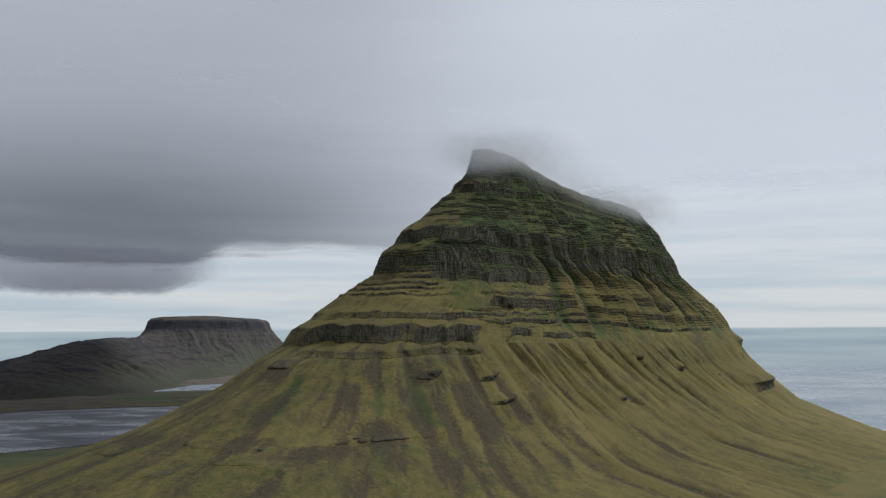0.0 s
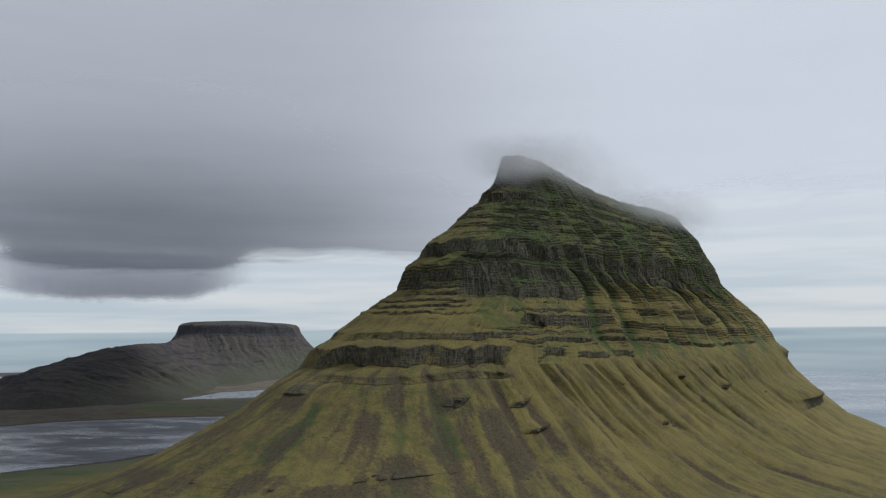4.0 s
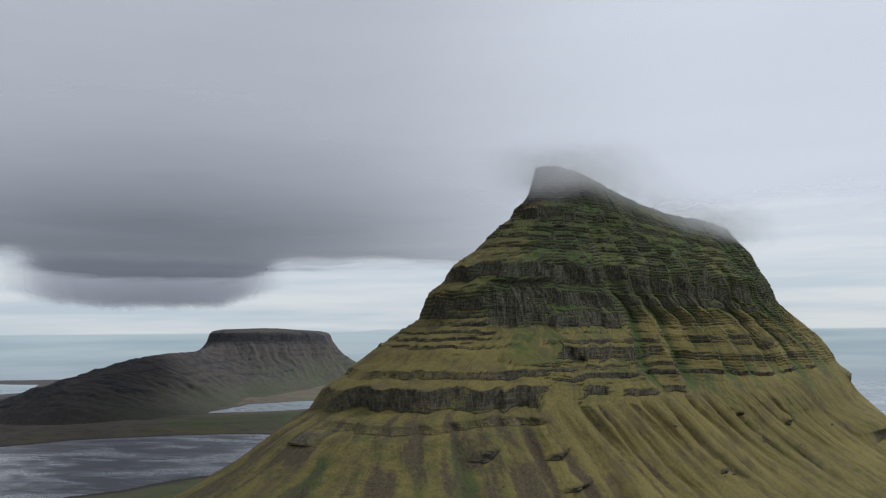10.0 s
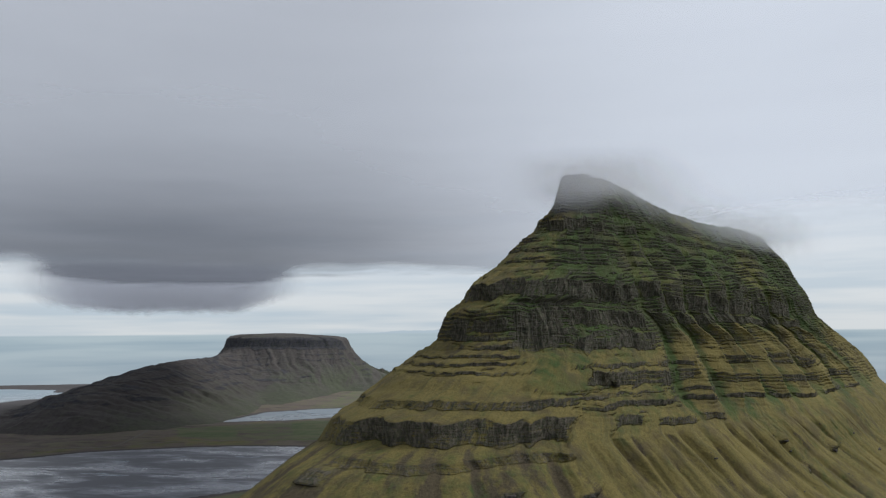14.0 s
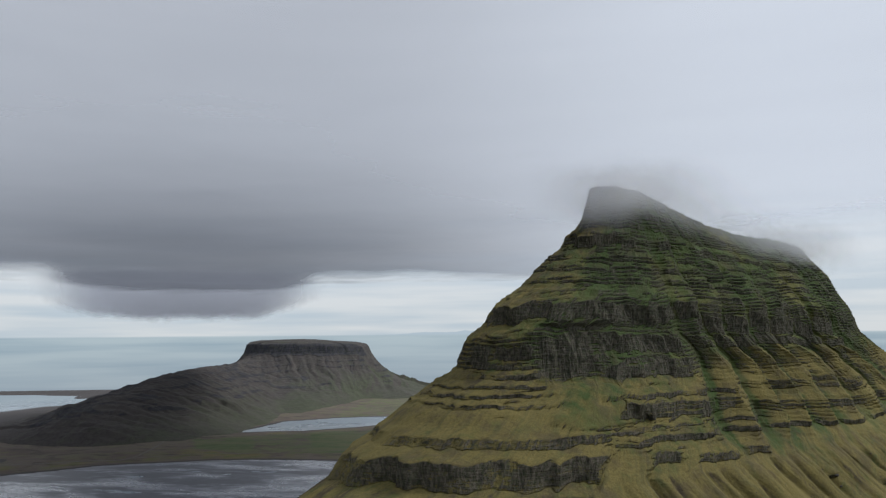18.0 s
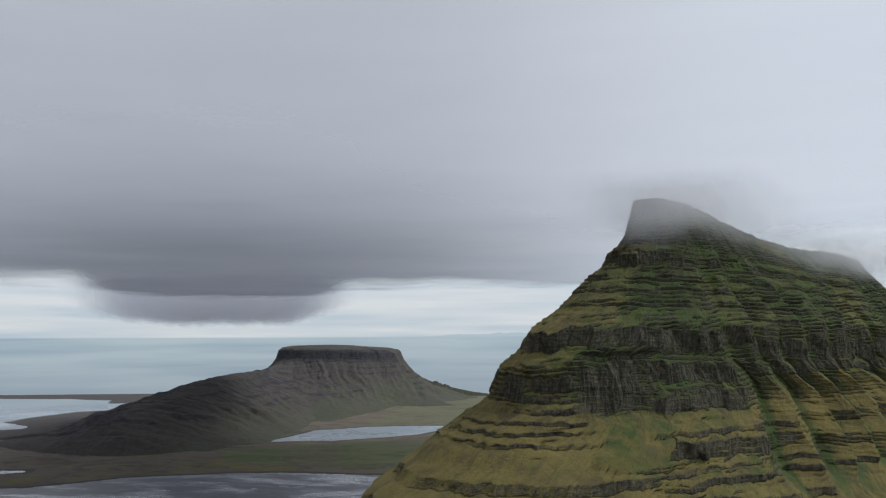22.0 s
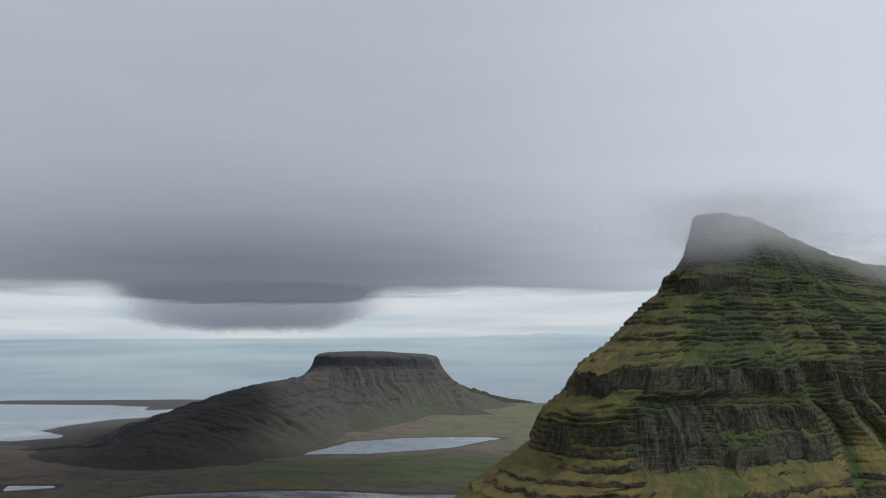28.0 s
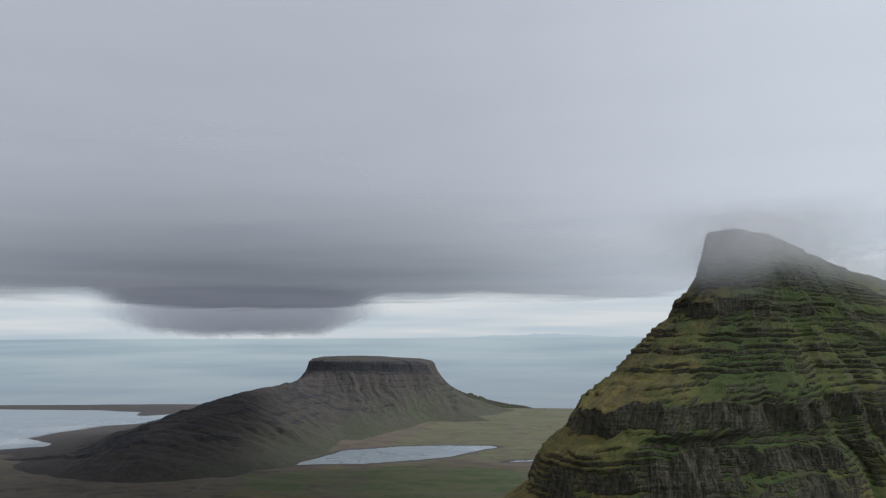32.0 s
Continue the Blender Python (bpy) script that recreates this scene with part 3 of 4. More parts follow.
def ridge_top(s):
    """Height of the summit ridge along its length."""
    return np.interp(s, [-60, 20, 45, 75, 110, 150, 195, 245, 345, 430, 480, 560, 620, 700], [440, 445, 451, 453, 452, 446, 439, 433, 425, 427, 430, 426, 422, 414])


def fall_line(arc, z):
    """Where the rill through each place begins at the head of the talus."""
    heads = np.linspace(-900, 1500, 1200)
    lean = np.interp(heads, [-300, -150, -20, 90, 150, 200, 450, 650, 1000], [-0.9, -0.5, 0.1, 1.25, 1.3, 1.5, 1.5, 1.0, 0.4])
    out = np.empty((len(z), len(arc)))
    for i, h in enumerate(z):
        out[i] = np.interp(arc, heads + lean * max(0.0, 185.0 - h), heads)
    return out


def mountain():
    # round the contour: close steps where the flight looks at it, wide ones behind
    fine = np.linspace(0, 2 * np.pi, 8001)[:-1]
    s0, s1, we, ww = (float(v) for v in contour_at(200.0))
    cs, sn = np.cos(fine), np.sin(fine)
    P = 2.5
    S = (s0 + s1) / 2 - (s1 - s0) / 2 * np.sign(cs) * np.abs(cs) ** (2 / P)
    Wd = np.where(sn > 0, we, ww) * np.sign(sn) * np.abs(sn) ** (2 / P)
    seg = np.hypot(np.diff(S, append=S[0]), np.diff(Wd, append=Wd[0]))
    seen = (fine < radians(178)) | (fine > radians(285))
    dens = np.cumsum(seg * np.where(seen, np.where(S < 420, 1 / 1.0, 1 / 2.0), 1 / 12.0))
    arc_all = np.cumsum(seg)
    n_cols = int(dens[-1])
    at = np.interp(np.arange(n_cols) + 0.5, dens, np.arange(8000))
    th = np.interp(at, np.arange(8000), fine)
    arc = np.interp(at, np.arange(8000), arc_all)
    arc = np.where(arc > arc_all[-1] / 2, arc - arc_all[-1], arc)      # 0 at the south end, rising along the east face
    zr = np.concatenate([np.arange(-8, 165, 1.4), np.arange(165, 448.1, 0.7)])
    TH, Z0 = np.meshgrid(th, zr)
    U = np.broadcast_to(arc, TH.shape)
    HEAD = fall_line(arc, zr)
    c200, a200 = (s0 + s1) / 2, (s1 - s0) / 2
    SR = np.broadcast_to(np.where(np.sin(th) > 0, c200 - a200 * np.sign(np.cos(th)) * np.abs(np.cos(th)) ** (2 / P), -300.0), TH.shape)
    east = (U > 0) * 1.0
    upper, lower = step01(168, 215, Z0), step01(186, 160, Z0)
    taper = step01(446, 385, Z0) * 0.92 + 0.08
    # the fold between the sunny prow and the long east face
    fold = np.interp(Z0, [205, 234, 251, 264, 291, 309, 340, 380, 440], [190, 104, 84, 60, 54, 60, 100, 130, 150])
    face = step01(-14, 22, U - fold + 8 * vnoise(U / 30, Z0 / 22, seed=99))
    # the beds dip a little; along the far face the lower ones fall away
    dip = 1.5 * vnoise(U / 110, Z0 / 200, seed=5) + 0.8 * vnoise(U / 19, Z0 / 40, seed=6) + 0.45 * vnoise(U / 5, Z0 / 9, seed=7)
    dip = dip + 0.055 * np.clip(U - 370, 0, 250) * step01(262, 225, Z0) + 0.02 * np.clip(U - 330, 0, 400) * step01(262, 300, Z0)
    zd = Z0 + dip
    shift, cliff = np.zeros_like(Z0), np.zeros_like(Z0)
    frayed = 4 * vnoise(Z0 / 4, U / 20, seed=4)
    for k, (a, b, u0, u1, soft, bold) in enumerate(CLIFFS):
        h = b - a
        p = 0.75 * h + 1.5
        broken = np.clip(0.98 + (0.5 if b < 330 else 1.1) * fbm(arc / 45, 0 * arc + k, seed=8 + k, octaves=3), 0.5 if b < 330 else 0.25, 1.15) * (0.6 + 0.4 * step01(-60, 0, arc))
        wgt = bold * step01(u0 - soft, u0 + soft, U + frayed) * step01(u1 + soft, u1 - soft, U + frayed) * broken
        zk = zd + 0.10 * h * vnoise(arc / 9, 0 * arc, seed=70 + k) + 0.25 * h * vnoise(arc / 40, 0 * arc, seed=170 + k)
        shift = shift + wgt * np.interp(zk, [a - p, a, b, b + p], [0, 0.43 * h, -0.43 * h, 0])
        cliff = np.maximum(cliff, step01(a - 0.8, a + 0.5, zk) * step01(b + 0.6, b - 0.4, zk) * step01(0.3, 0.8, wgt))
    H = np.clip(Z0 + shift * step01(162, 176, Z0), -8, 448)
    s0, s1, we, ww = contour_at(H)
    cs, sn = np.cos(TH), np.sin(TH)
    S = (s0 + s1) / 2 - (s1 - s0) / 2 * np.sign(cs) * np.abs(cs) ** (2 / P)
    Wd = np.where(sn > 0, we, ww) * np.sign(sn) * np.abs(sn) ** (2 / P)
    # outward way of the contour
    half = (s1 - s0) / 2
    ns = -np.sign(cs) * (np.abs(cs) + 1e-6) ** (2 - 2 / P) / half
    nw = np.sign(sn) * (np.abs(sn) + 1e-6) ** (2 - 2 / P) / np.where(sn > 0, we, ww)
    ln = np.hypot(ns, nw) + 1e-12
    ns, nw = ns / ln, nw / ln
    # ribs and chutes of the east face
    lean = np.interp(Z0, [195, 250, 290, 320, 365, 440], [22, 0, -12, -42, -88, -130]) * np.interp(U, [0, 350, 455, 580], [1, 1, 0.6, 0.15])
    v = U - lean + 9 * vnoise(U / 60, Z0 / 45, seed=14) + 4 * vnoise(U / 18, Z0 / 20, seed=16)
    turn = np.interp(v, CHUTES, np.arange(len(CHUTES)))
    turn = turn - np.floor(turn)
    rib = np.where(v > 335, np.minimum(turn / 0.40, (1 - turn) / 0.60), step01(335, 280, v) * 0.75)      # 0 in a chute, 1 on a crest
    tall = step01(188, 212, Z0) * (0.45 + 0.55 * step01(300, 256, Z0)) * taper * east
    D = 20.0 * (rib - 0.55) * step01(270, 330, v) * tall
    # smaller ribs on the broad panel beside the fold, and on the prow
    D = D + upper * taper * (ridged(v / 46 + 0.3 * vnoise(U / 60, Z0 / 50, seed=2), Z0 / 200, seed=12, octaves=2) - 0.3) * (2.2 + 2.8 * face * step01(255, 300, Z0))
    D = D + upper * taper * (ridged(v / 15, Z0 / 90, seed=13, octaves=2) - 0.2) * (0.7 + 0.7 * face)
    # the dark wall stands back; the apron under it fills the fold
    wall = step01(fold - 4, fold + 14, U) * step01(300, 250, v) * step01(253, 260, Z0) * step01(310, 303, Z0) * east
    D = D - 7.0 * wall * step01(220, 120, U)
    apron = step01(fold - 22, fold + 6, U) * step01(196, 176, U + 0.9 * (Z0 - 238)) * step01(221, 226, Z0) * step01(260, 252, Z0) * east
    D = D + 3.0 * apron
    D = D + cliff * (0.9 * vnoise(U / 2.4, Z0 / 40, seed=31) + 1.1 * vnoise(U / 7, Z0 / 60, seed=32)) * taper
    calm = np.maximum(apron, (1 - face) * step01(221, 224, Z0) * step01(240, 236, Z0))
    D = D + 2.0 * fbm(S / 15, Wd / 15, Z0 / 12, seed=41, octaves=4) * (0.3 + 0.7 * upper) * taper * (1 - 0.7 * calm)
    # thin ledges between the main bands
    tread = zd / 4.0 + 0.45 * vnoise(U / 45, Z0 / 30, seed=46)
    nth = np.floor(tread)
    tread = tread - nth
    kept = np.clip(0.75 + 1.1 * vnoise(U / 34 + 7.7 * nth, 0 * U, seed=47), 0, 1) * (1 - 0.8 * cliff) * (1 - calm) * np.clip(step01(236, 244, Z0) * (1 - face) + step01(322, 332, Z0) + 0.55 * face, 0, 1)
    D = D + upper * taper * 3.6 * (tread - 0.5) * kept * step01(1.0, 0.88, tread)
    # rills of the talus run down its fall lines
    wig = HEAD + 2.2 * vnoise(HEAD / 25, Z0 / 45, seed=51) + 0.9 * vnoise(HEAD / 8, Z0 / 18, seed=55)
    groove = np.zeros_like(Z0)
    for k, (g, deep, wide) in enumerate(GULLIES):
        run = step01(196 + 6 * math.sin(k * 2.3), 172, Z0) * step01(4, 34, Z0) * (0.65 + 0.35 * np.sin(Z0 / 23 + 1.7 * k))
        groove = groove + (1.4 + 0.6 * step01(170, 210, HEAD)) * deep * run * np.exp(-np.abs((wig - g) / wide) ** 1.6)
    small = ridged(wig / 11, Z0 / 210, seed=52, octaves=3)
    fade = step01(0, 50, Z0)
    bank = step01(200, 176, Z0)
    D = D - groove + bank * fade * (1.5 * (0.3 - step01(0.0, 0.9, small)) + 2.4 * vnoise(wig / 30, Z0 / 140, seed=53) + 0.9 * fbm(S / 14, Wd / 14, Z0 / 14, seed=54, octaves=3))
    # rock knobs on the talus: place along, height, half length, half height, how far out
    knob = np.zeros_like(Z0)
    for a0, z0, da, dz, out in ((590, 103, 80, 9, 24), (750, 172, 34, 7, 12), (309, 143, 9, 3, 7), (197, 161, 7, 2, 5), (128, 117, 6, 2, 4), (228, 132, 7, 2, 4), (-162, 156, 9, 4, 4), (-61, 127, 11, 2, 5), (-92, 150, 8, 3, 4)):
        there = np.exp(-((SR - a0) / da) ** 4) * east
        D = D + out * there * np.clip((Z0 - z0 + dz) / (1.7 * dz), 0, 1) * step01(z0 + 4.5 * dz, z0 + 0.8 * dz, Z0)
        knob = np.maximum(knob, there * step01(z0 - dz - 1.5, z0 - dz + 0.5, Z0) * step01(z0 + 0.95 * dz, z0 + 0.6 * dz, Z0))
    crag = np.exp(-((U + 14) / 17) ** 4) * step01(161, 163, Z0) * step01(176, 169, Z0)
    low_crag = step01(0.05, 0.4, vnoise(U / 30, Z0 / 9, seed=61)) * step01(84, 92, Z0) * step01(112, 104, Z0) * step01(190, 110, np.abs(U - 40))
    D = D + 2.5 * low_crag + 4.0 * crag
    cliff = np.maximum(cliff, np.maximum(0.7 * low_crag, 0.8 * crag))
    S, Wd = S + ns * D, Wd + nw * D
    top = ridge_top(S) + 1.2 * vnoise(S / 30, 0 * S, seed=71) + 1.2 * vnoise(S / 11, 0 * S, seed=72)
    Z = np.where(Z0 > 380, 380 + (Z0 - 380) * (top - 380) / 68, Z0) + 0.6 * vnoise(S / 9, Wd / 9, seed=77) * upper
    X = SUMMIT[0] + ALONG[0] * S + ACROSS[0] * Wd
    Y = SUMMIT[1] + ALONG[1] * S + ACROSS[1] * Wd
    # how steep the ground has come out
    gx, gy, gz = (np.gradient(q, axis=0) for q in (X, Y, Z))
    hx, hy, hz = (np.gradient(q, axis=1) for q in (X, Y, Z))
    nx, ny, nz = hy * gz - hz * gy, hz * gx - hx * gz, hx * gy - hy * gx
    flat = nz / (np.sqrt(nx * nx + ny * ny + nz * nz) + 1e-9)
    flat = flat * (1 if np.median(flat) > 0 else -1)
    bare = step01(0.56, 0.26, flat)
    rock = upper * (0.62 * bare + (0.14 + 0.10 * step01(300, 330, Z0)) * fbm(U / 22, Z0 / 9, seed=81) + 0.12 * step01(302, 330, Z0)) + 0.42 * cliff + 0.22 * wall * step01(210, 120, U)
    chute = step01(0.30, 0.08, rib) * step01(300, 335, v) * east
    # sunlight painted on the rib crests: less dark rock and less green there
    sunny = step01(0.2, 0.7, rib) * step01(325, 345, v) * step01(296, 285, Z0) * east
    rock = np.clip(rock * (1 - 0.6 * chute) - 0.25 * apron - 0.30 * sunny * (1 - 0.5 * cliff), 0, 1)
    patch = np.zeros_like(Z0)
    for a0, z0, da, dz in BARE:
        patch = np.maximum(patch, 1.15 - np.hypot((wig - a0) / da, (Z0 - z0) / dz))
    blot = fbm(wig / 7, Z0 / 26, seed=93, octaves=4, gain=0.6)
    # the groove term is gully scree, and also paints in their shade
    scree = np.clip(bank * (0.54 * step01(-0.2, 0.9, patch + 0.8 * blot) + (0.045 + 0.035 * step01(220, 150, HEAD)) * groove + 0.06 + 0.27 * step01(200, 120, HEAD) + 0.24 * blot + 0.10 * step01(0.5, 0.9, small)), 0, 1)
    scree = np.clip(scree + upper * (1 - face) * step01(236, 250, Z0) * (0.30 + 0.55 * fbm(U / 24, Z0 / 9, seed=82, octaves=3)), 0, 1)
    rock = np.clip(rock + 0.4 * low_crag * step01(0.0, 0.3, blot) + 0.3 * crag + 0.75 * knob, 0, 1)
    wet = np.exp(-((wig - 86) / 4) ** 2) * step01(104, 120, Z0) * step01(172, 160, Z0) + 0.7 * np.exp(-((wig - 12) / 4) ** 2) * step01(112, 125, Z0) * step01(160, 150, Z0) + 0.6 * np.exp(-((wig - 62) / 3) ** 2) * step01(80, 100, Z0) * step01(150, 135, Z0)
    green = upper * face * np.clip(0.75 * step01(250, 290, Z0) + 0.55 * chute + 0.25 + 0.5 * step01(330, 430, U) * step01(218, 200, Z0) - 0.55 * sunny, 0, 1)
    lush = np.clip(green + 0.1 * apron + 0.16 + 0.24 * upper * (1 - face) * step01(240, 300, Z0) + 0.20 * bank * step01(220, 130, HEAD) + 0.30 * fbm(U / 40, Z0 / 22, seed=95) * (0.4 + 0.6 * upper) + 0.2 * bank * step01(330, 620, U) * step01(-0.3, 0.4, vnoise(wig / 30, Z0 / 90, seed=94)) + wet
                   + 0.45 * (1 - face) * upper * step01(300, 330, Z0) * step01(30, 110, U), 0, 1)
    base = tagged(new("mountain"), "steep terraced mountain with grassy ledges and dark basalt cliffs", "mountain")
    attrs = {"rock": rock, "scree": scree, "lush": lush, "arc": wig}
    # loose crags and boulders that stick out of the talus
    rng = np.random.default_rng(7)
    shapes = [crag_mesh(k) for k in range(5)]
    spots = [(309, 141, 9), (197, 161, 7), (128, 117, 7), (228, 132, 6), (-162, 157, 8), (-158, 152, 6), (-61, 127, 7), (-92, 150, 6), (430, 128, 7), (60, 160, 5),
             (140, 112, 5), (300, 120, 4.5), (-180, 108, 6), (210, 150, 5), (390, 150, 5), (-225, 104, 6)]
    spots += [(rng.uniform(-235, 520), rng.uniform(30, 168), rng.uniform(1.0, 2.8)) for _ in range(150)]
    near = np.where(np.sin(th) > 0)[0]
    for k, (sr, zz, size) in enumerate(spots):
        c, r = near[np.argmin(np.abs(SR[0, near] - sr))], int(np.argmin(np.abs(zr - zz)))
        ob = new("crag" if size > 4 else "boulder", shapes[k % 5])
        ob.parent = base
        ob.location = (X[r, c], Y[r, c], Z[r, c] - 0.05 * size)
        ob.rotation_euler = (rng.uniform(-0.2, 0.2), rng.uniform(-0.2, 0.2), math.atan2(ALONG[1], ALONG[0]) + rng.uniform(-0.3, 0.3))
        ob.scale = (0.42 * size * rng.uniform(0.9, 2.0), 0.42 * size * rng.uniform(0.6, 0.9), 0.42 * size * rng.uniform(0.35, 0.6))
    cuts = [-8, 172, 184, 208, 222, 242, 256, 281, 307, 330, 354, 380, 402, 449]
    names = ["talus_slope"] + ["cliff_terrace"] * 11 + ["summit_ridge"]
    for a, b, nm in zip(cuts[:-1], cuts[1:], names):
        i0, i1 = np.searchsorted(zr, a), min(np.searchsorted(zr, b) + 1, len(zr))
        r = slice(i0, i1)
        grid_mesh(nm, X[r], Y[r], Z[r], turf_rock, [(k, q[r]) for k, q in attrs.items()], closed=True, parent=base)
    return base


mountain()

# ------------------------------------------------------------------ the flat-topped hill across the bay
SPUR = [(-1500, 4150, 190), (-1465, 3835, 172), (-1430, 3400, 170), (-1372, 3000, 157), (-1382, 2700, 112), (-1400, 2500, 72), (-1470, 2330, 20)]


def table_hill():
    X, Y = np.meshgrid(np.linspace(-2350, -330, 520), np.linspace(2240, 4890, 560))
    wx, wy = X + 26 * fbm(X / 170, Y / 170, seed=61), Y + 26 * fbm(X / 170, Y / 170, seed=62)
    # the table: distance out from its rim
    q = (np.abs((wx + 1262) / 326) ** 3 + np.abs((wy - 4410) / 205) ** 3) ** (1 / 3)
    r = (q - 1) * np.where(np.abs(wx + 1262) / 326 > np.abs(wy - 4410) / 205, 326, 205)
    gul = ridged((wx + 0.55 * wy) / 62, wy / 520, seed=64, octaves=3)
    south = step01(4500, 4150, wy)
    run = r / (1 + 1.5 * south * step01(430, 240, np.abs(wx + 1230)))
    foot = np.interp(run, [-400, -250, -60, -22, -10, 0, 25, 57, 100, 170, 225, 335, 480, 700], [286, 283, 277, 268, 256, 213, 178, 142, 112, 76, 50, 12, -3, -12])
    foot = foot - 14 * step01(-1350, -950, X) * step01(200, 255, foot)
    foot = foot - 13 * gul * step01(215, 190, foot) * step01(20, 90, foot)
    # the long spur to the south
    best = np.full(X.shape, 1e9)
    crest, side = np.zeros_like(X), np.zeros_like(X)
    for (ax, ay, az), (bx, by, bz) in zip(SPUR[:-1], SPUR[1:]):
        dx, dy = bx - ax, by - ay
        t = np.clip(((wx - ax) * dx + (wy - ay) * dy) / (dx * dx + dy * dy), 0, 1)
        d = np.hypot(wx - ax - t * dx, wy - ay - t * dy)
        m = d < best
        best = np.where(m, d, best)
        crest = np.where(m, az + t * (bz - az), crest)
        side = np.where(m, np.sign((wx - ax) * dy - (wy - ay) * dx), side)
    east = side < 0
    fall = np.where(east, np.interp(best, [0, 40, 110, 210, 300, 380, 500], [1.0, 0.97, 0.82, 0.62, 0.30, 0.06, -0.1]),
                    np.interp(best, [0, 40, 120, 250, 400, 560, 700], [1.0, 0.93, 0.72, 0.42, 0.17, 0.04, -0.1]))
    spur = crest * fall
    knolls = 13 * ridged(X / 150, Y / 210, seed=66, octaves=4) + 7 * fbm(X / 60, Y / 60, seed=67, octaves=3)
    cut = ridged(wy / 75 + 0.3 * fbm(X / 120, Y / 120, seed=65), wx / 500, seed=63, octaves=3)
    spur = spur + 0.8 * (knolls - 5) * step01(12, 60, spur) - 14 * (cut - 0.2) * step01(20, 70, spur) * step01(10, 90, best)
    k = 14.0
    Z = np.maximum(foot, spur) + k * np.exp(-np.abs(foot - spur) / k) * 0.5 * step01(4, 30, np.maximum(foot, spur))
    Z = Z - 6 * step01(8, 1, Z)
    edge = np.minimum.reduce([X + 2350, -330 - X, Y - 2240])
    Z = Z - 45 * step01(260, 10, edge)
    Z = Z + 1.5 * fbm(X / 25, Y / 25, seed=68) * step01(0, 30, Z)
    gy, gx = np.gradient(Z, Y[:, 0], X[0])
    steep = step01(0.45, 1.1, np.hypot(gx, gy))
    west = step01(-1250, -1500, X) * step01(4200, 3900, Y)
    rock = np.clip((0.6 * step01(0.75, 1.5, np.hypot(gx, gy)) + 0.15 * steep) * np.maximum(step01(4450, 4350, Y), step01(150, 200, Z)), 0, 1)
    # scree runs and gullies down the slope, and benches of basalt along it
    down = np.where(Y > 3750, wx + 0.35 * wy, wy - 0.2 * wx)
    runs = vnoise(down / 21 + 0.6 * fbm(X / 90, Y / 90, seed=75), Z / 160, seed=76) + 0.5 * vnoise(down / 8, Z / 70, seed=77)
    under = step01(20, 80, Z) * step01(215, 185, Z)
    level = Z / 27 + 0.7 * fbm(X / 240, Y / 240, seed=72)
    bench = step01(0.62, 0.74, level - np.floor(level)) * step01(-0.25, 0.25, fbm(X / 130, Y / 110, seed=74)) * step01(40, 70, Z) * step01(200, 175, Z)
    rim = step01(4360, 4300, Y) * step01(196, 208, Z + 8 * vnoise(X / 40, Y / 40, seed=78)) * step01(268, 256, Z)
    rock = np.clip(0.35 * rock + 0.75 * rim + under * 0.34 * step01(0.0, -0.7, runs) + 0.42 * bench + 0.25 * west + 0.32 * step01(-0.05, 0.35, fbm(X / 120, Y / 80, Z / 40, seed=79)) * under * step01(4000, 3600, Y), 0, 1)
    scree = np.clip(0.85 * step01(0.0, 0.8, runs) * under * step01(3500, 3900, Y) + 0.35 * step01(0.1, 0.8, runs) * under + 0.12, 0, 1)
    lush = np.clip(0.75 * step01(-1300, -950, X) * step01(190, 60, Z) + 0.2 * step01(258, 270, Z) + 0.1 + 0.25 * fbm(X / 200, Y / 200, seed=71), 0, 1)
    base = tagged(new("table_hill"), "flat-topped hill with a dark cliff rim and a long brown spur", "hill")
    ys = Y[:, 0]
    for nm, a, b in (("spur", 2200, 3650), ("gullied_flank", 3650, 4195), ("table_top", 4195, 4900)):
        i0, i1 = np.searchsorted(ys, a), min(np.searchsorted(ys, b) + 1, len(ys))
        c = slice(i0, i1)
        grid_mesh(nm, X[c], Y[c], Z[c], far_slope_shaded, [("rock", rock[c]), ("scree", scree[c]), ("lush", lush[c]), ("arc", X[c])], parent=base)
    return base


table_hill()

# ------------------------------------------------------------------ clouds


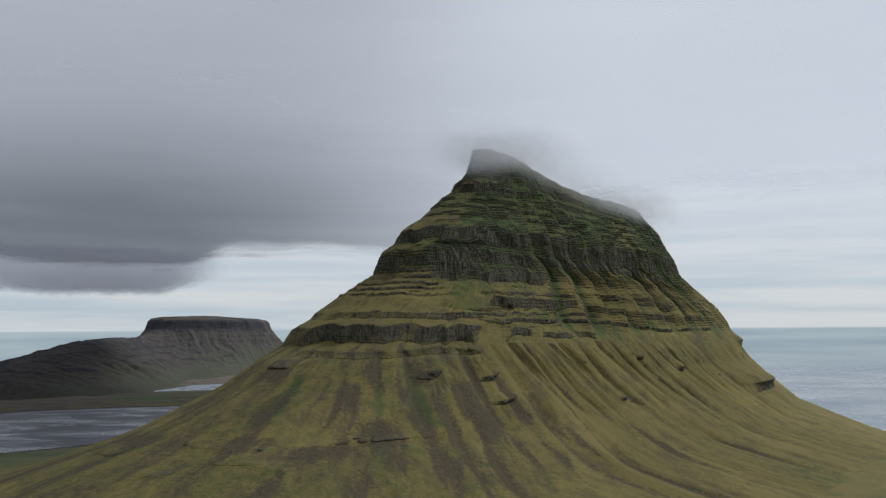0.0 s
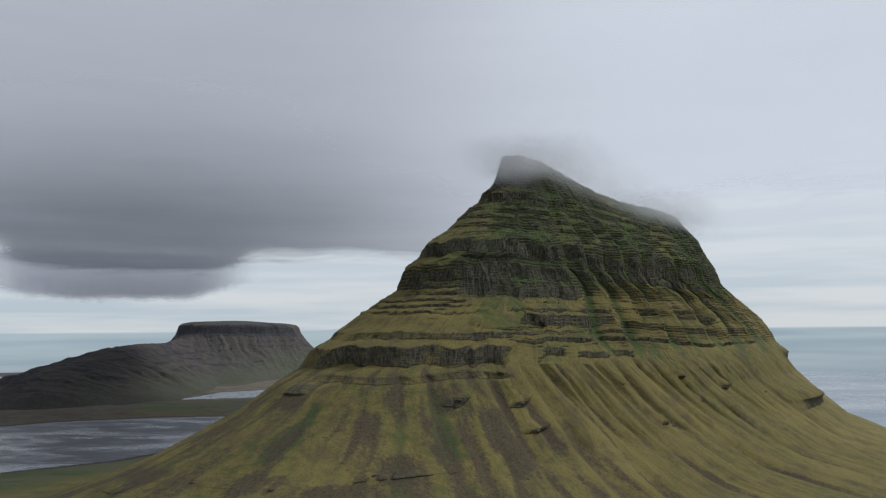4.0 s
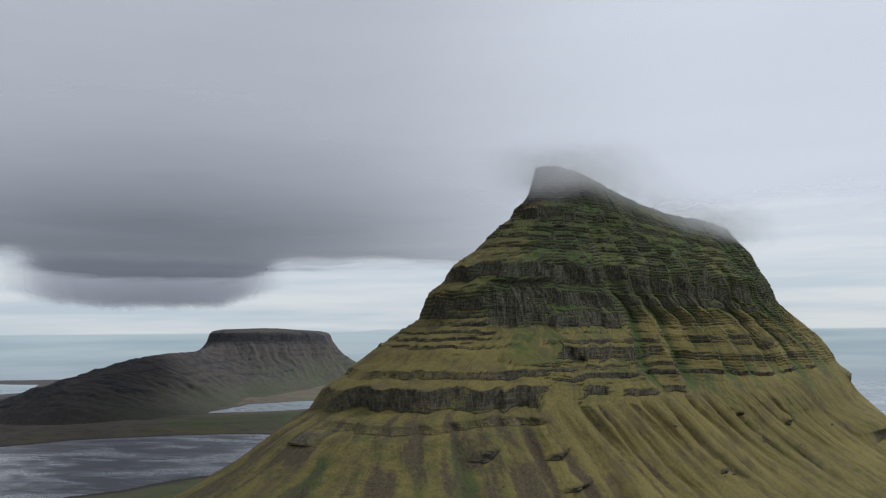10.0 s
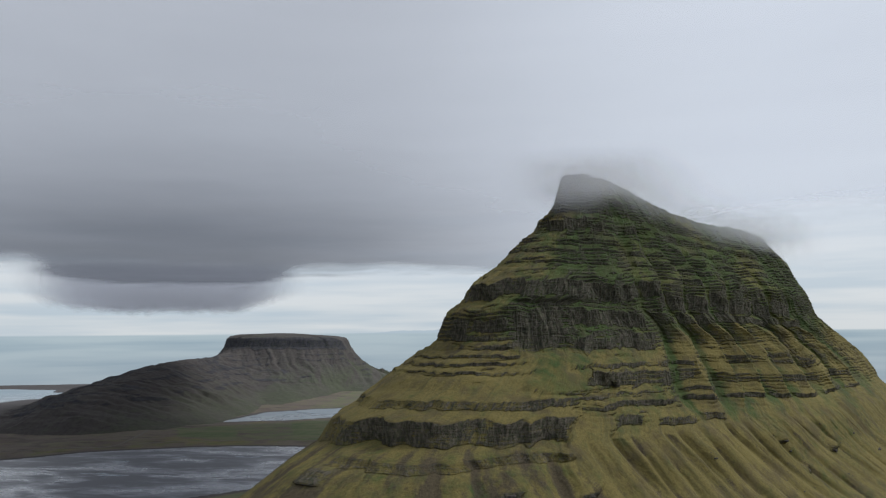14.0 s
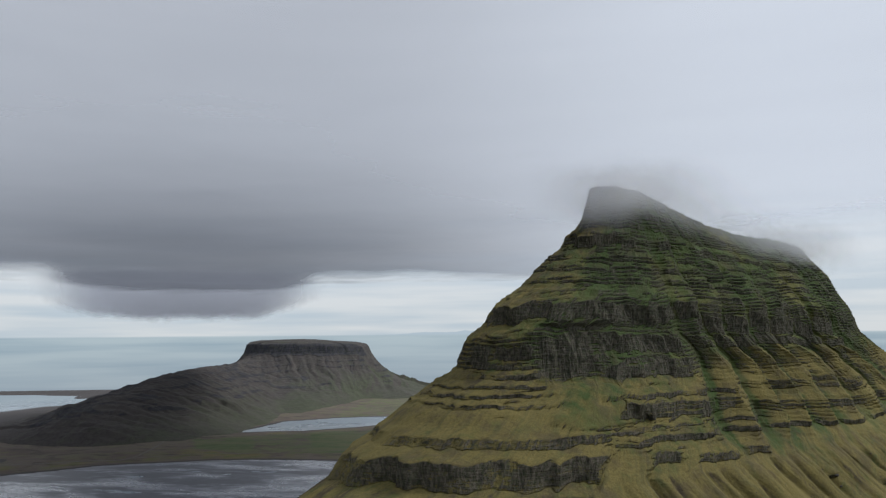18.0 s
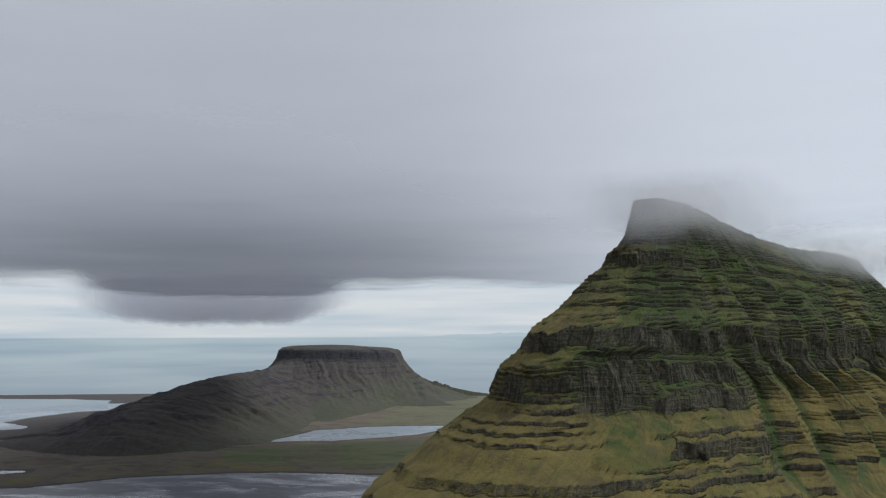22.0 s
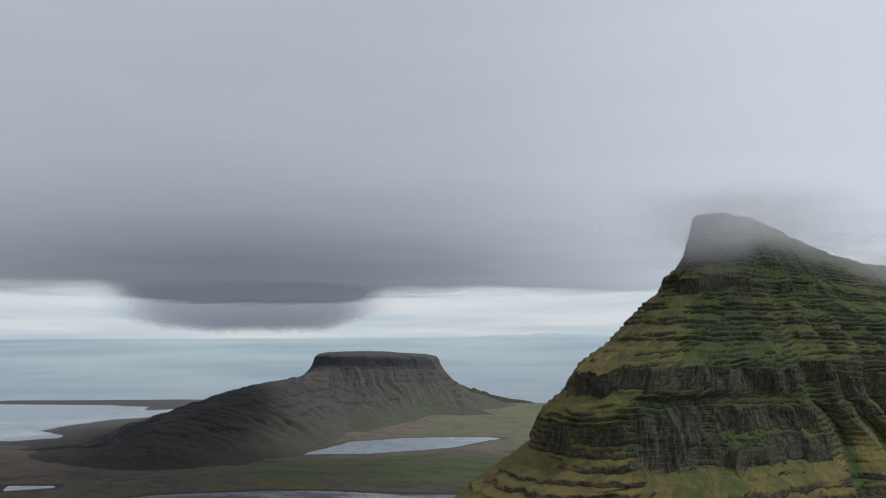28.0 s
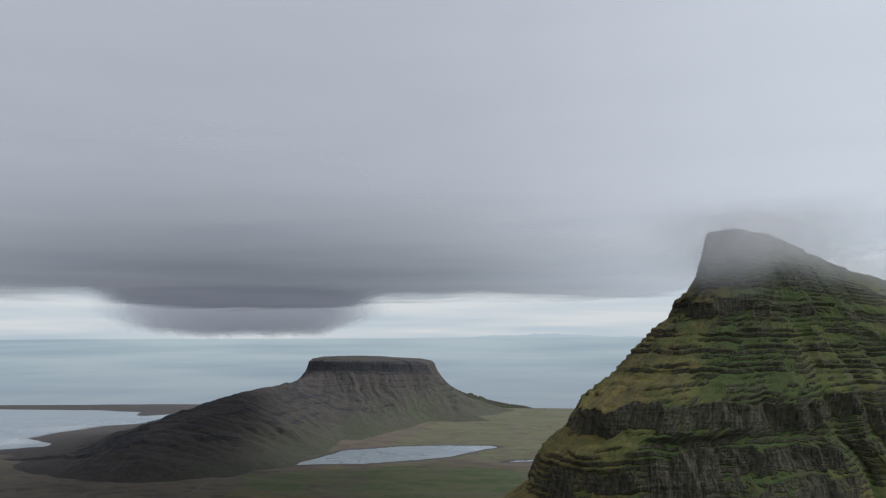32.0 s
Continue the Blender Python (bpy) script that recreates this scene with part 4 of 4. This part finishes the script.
def cloud_deck():
    ang = np.radians(90 + np.linspace(-180, 180, 361)[:-1])
    rad = np.concatenate([np.linspace(0.02, 700, 90), np.linspace(720, 3400, 60), np.linspace(3430, 4600, 30)])
    A, R0 = np.meshgrid(ang, rad)
    mid = SUMMIT + 200 * ALONG
    X, Y = mid[0] + R0 * np.cos(A), mid[1] + R0 * np.sin(A)
    Y = np.where(Y > 1250, 1250 + (Y - 1250) * 0.72, Y)
    R, deg = np.hypot(X, Y - 300), np.degrees(np.arctan2(-X, Y - 300))      # from the flight; west of north is positive
    along, across = (X - SUMMIT[0]) * ALONG[0] + (Y - SUMMIT[1]) * ALONG[1], (X - SUMMIT[0]) * ACROSS[0] + (Y - SUMMIT[1]) * ACROSS[1]
    off = np.hypot(across, along - np.clip(along, 0, 520))
    Z = 506 - 20 * step01(1500, 3300, R) + 12 * fbm(X / 420, Y / 420, seed=5) * step01(0, 500, off)
    # the deck hangs lowest round the mountain top, and is thinnest against the rock
    Z = Z - 14 * np.exp(-(off / 420) ** 2)
    rim = 3000 + 160 * fbm(deg / 9, 0 * deg, seed=9) + 800 * step01(9.5, 5.5, np.abs(deg - 25.3)) - 1150 * step01(2, -16, deg)
    rim = np.where(np.abs(deg) > 60, 4200, rim)
    rim = rim + 240 * fbm(X / 260, Y / 400, seed=19, octaves=3)
    dense = np.exp(-((deg - 26) / 26) ** 2) * step01(300, 1900, R)
    cover = np.minimum(1.3 - 1.6 * step01(-1300, 520, R - rim), 0.42 + 0.10 * step01(-12, 20, deg) + 0.28 * dense)
    thick = 0.26 + 0.34 * step01(-22, 14, deg) + 0.24 * dense + 0.08 * 0.5 * fbm(X / 900, Y / 700, seed=15)
    ragged = 0.05 * step01(0, 80, off) + 0.5 * step01(-600, -100, R - rim) 
    base = tagged(new("cloud_deck"), "low grey cloud deck hanging round the mountain top", "cloud")
    for nm, r in (("cloud_skirt", slice(0, 91)), ("cloud_sheet", slice(90, 131)), ("cloud_rim", slice(130, None))):
        grid_mesh(nm, X[r], Y[r], Z[r], deck_mat, (("cover", cover[r]), ("thick", np.clip(thick, 0, 1)[r]), ("ragged", ragged[r])), closed=True, parent=base)
    return base


def hanging_bank():
    """A ragged lower bank of cloud that hangs from the far rim of the deck."""
    base = tagged(new("cloud_bank"), "dark ragged cloud bank hanging under the deck", "cloud")
    for k, far in enumerate((4000, 4110)):
        deg, z = np.meshgrid(np.linspace(9, 41, 120), np.linspace(345, 650, 60))
        a = np.radians(90 + deg)
        r = far + 0 * deg
        low = 384 + 14 * fbm(deg / 1.3, 0 * deg, seed=20 + k) + 10 * fbm(deg / 0.45, z / 40, seed=25 + k) + 90 * step01(4.0, 13.0, np.abs(deg - 25.3)) + 30 * fbm(deg / 2.5, 0 * z, seed=29) * step01(3, 9, np.abs(deg - 25.3))
        cover = -0.25 + 1.3 * step01(low - 45, low + 55, z) * step01(13, 2, np.abs(deg - 25.3)) * step01(648, 570, z)
        grid_mesh("cloud_curtain", r * np.cos(a), 300 + r * np.sin(a), z, bank_mat,
                  (("cover", cover), ("thick", 0.33 + 0 * z), ("ragged", 0.16 + 0 * z)), parent=base, keep=cover > -0.09)
    return base


def summit_fog():
    """Thin curtains of vapour that lie against the mountain top and thin out upwards into the deck."""
    base = tagged(new("summit_fog"), "thin pale fog drifting round the mountain top", "fog")
    for k, off in enumerate((6, 13, 21, 31, 43, 57, 74)):
        s, z = np.meshgrid(np.linspace(-200, 800, 200), np.linspace(366, 486, 50))
        bend = off * (1 + 0.004 * (z - 400)) + 4 * fbm(s / 80, z / 60, seed=1 + k)
        turn = np.clip((40 - s) / 300, 0, 1.2)
        w = bend * (1 - turn ** 2) - 40 * turn
        puff = fbm(s / 70, z / 45, 0 * s + 2.3 * k, seed=40, octaves=4)
        crest = ridge_top(s)
        low = crest - 54 + 20 * puff
        patch = 0.62 + 0.38 * np.exp(-((s - 40) / 110) ** 2) + 0.38 * np.exp(-((s - 480) / 110) ** 2)
        cover = 0.315 * step01(low, low + 40, z) * step01(crest + 30, crest + 2, z) * np.clip(patch, 0, 1) * step01(-130, 20, s) * step01(760, 540, s)
        X = SUMMIT[0] + ALONG[0] * s + ACROSS[0] * w
        Y = SUMMIT[1] + ALONG[1] * s + ACROSS[1] * w
        grid_mesh("fog_veil", X, Y, z, fog_mat, (("cover", cover), ("thick", 0 * z), ("ragged", 0.12 * cover)), parent=base, keep=cover > 0.004)
    return base


cloud_deck()
hanging_bank()
summit_fog()
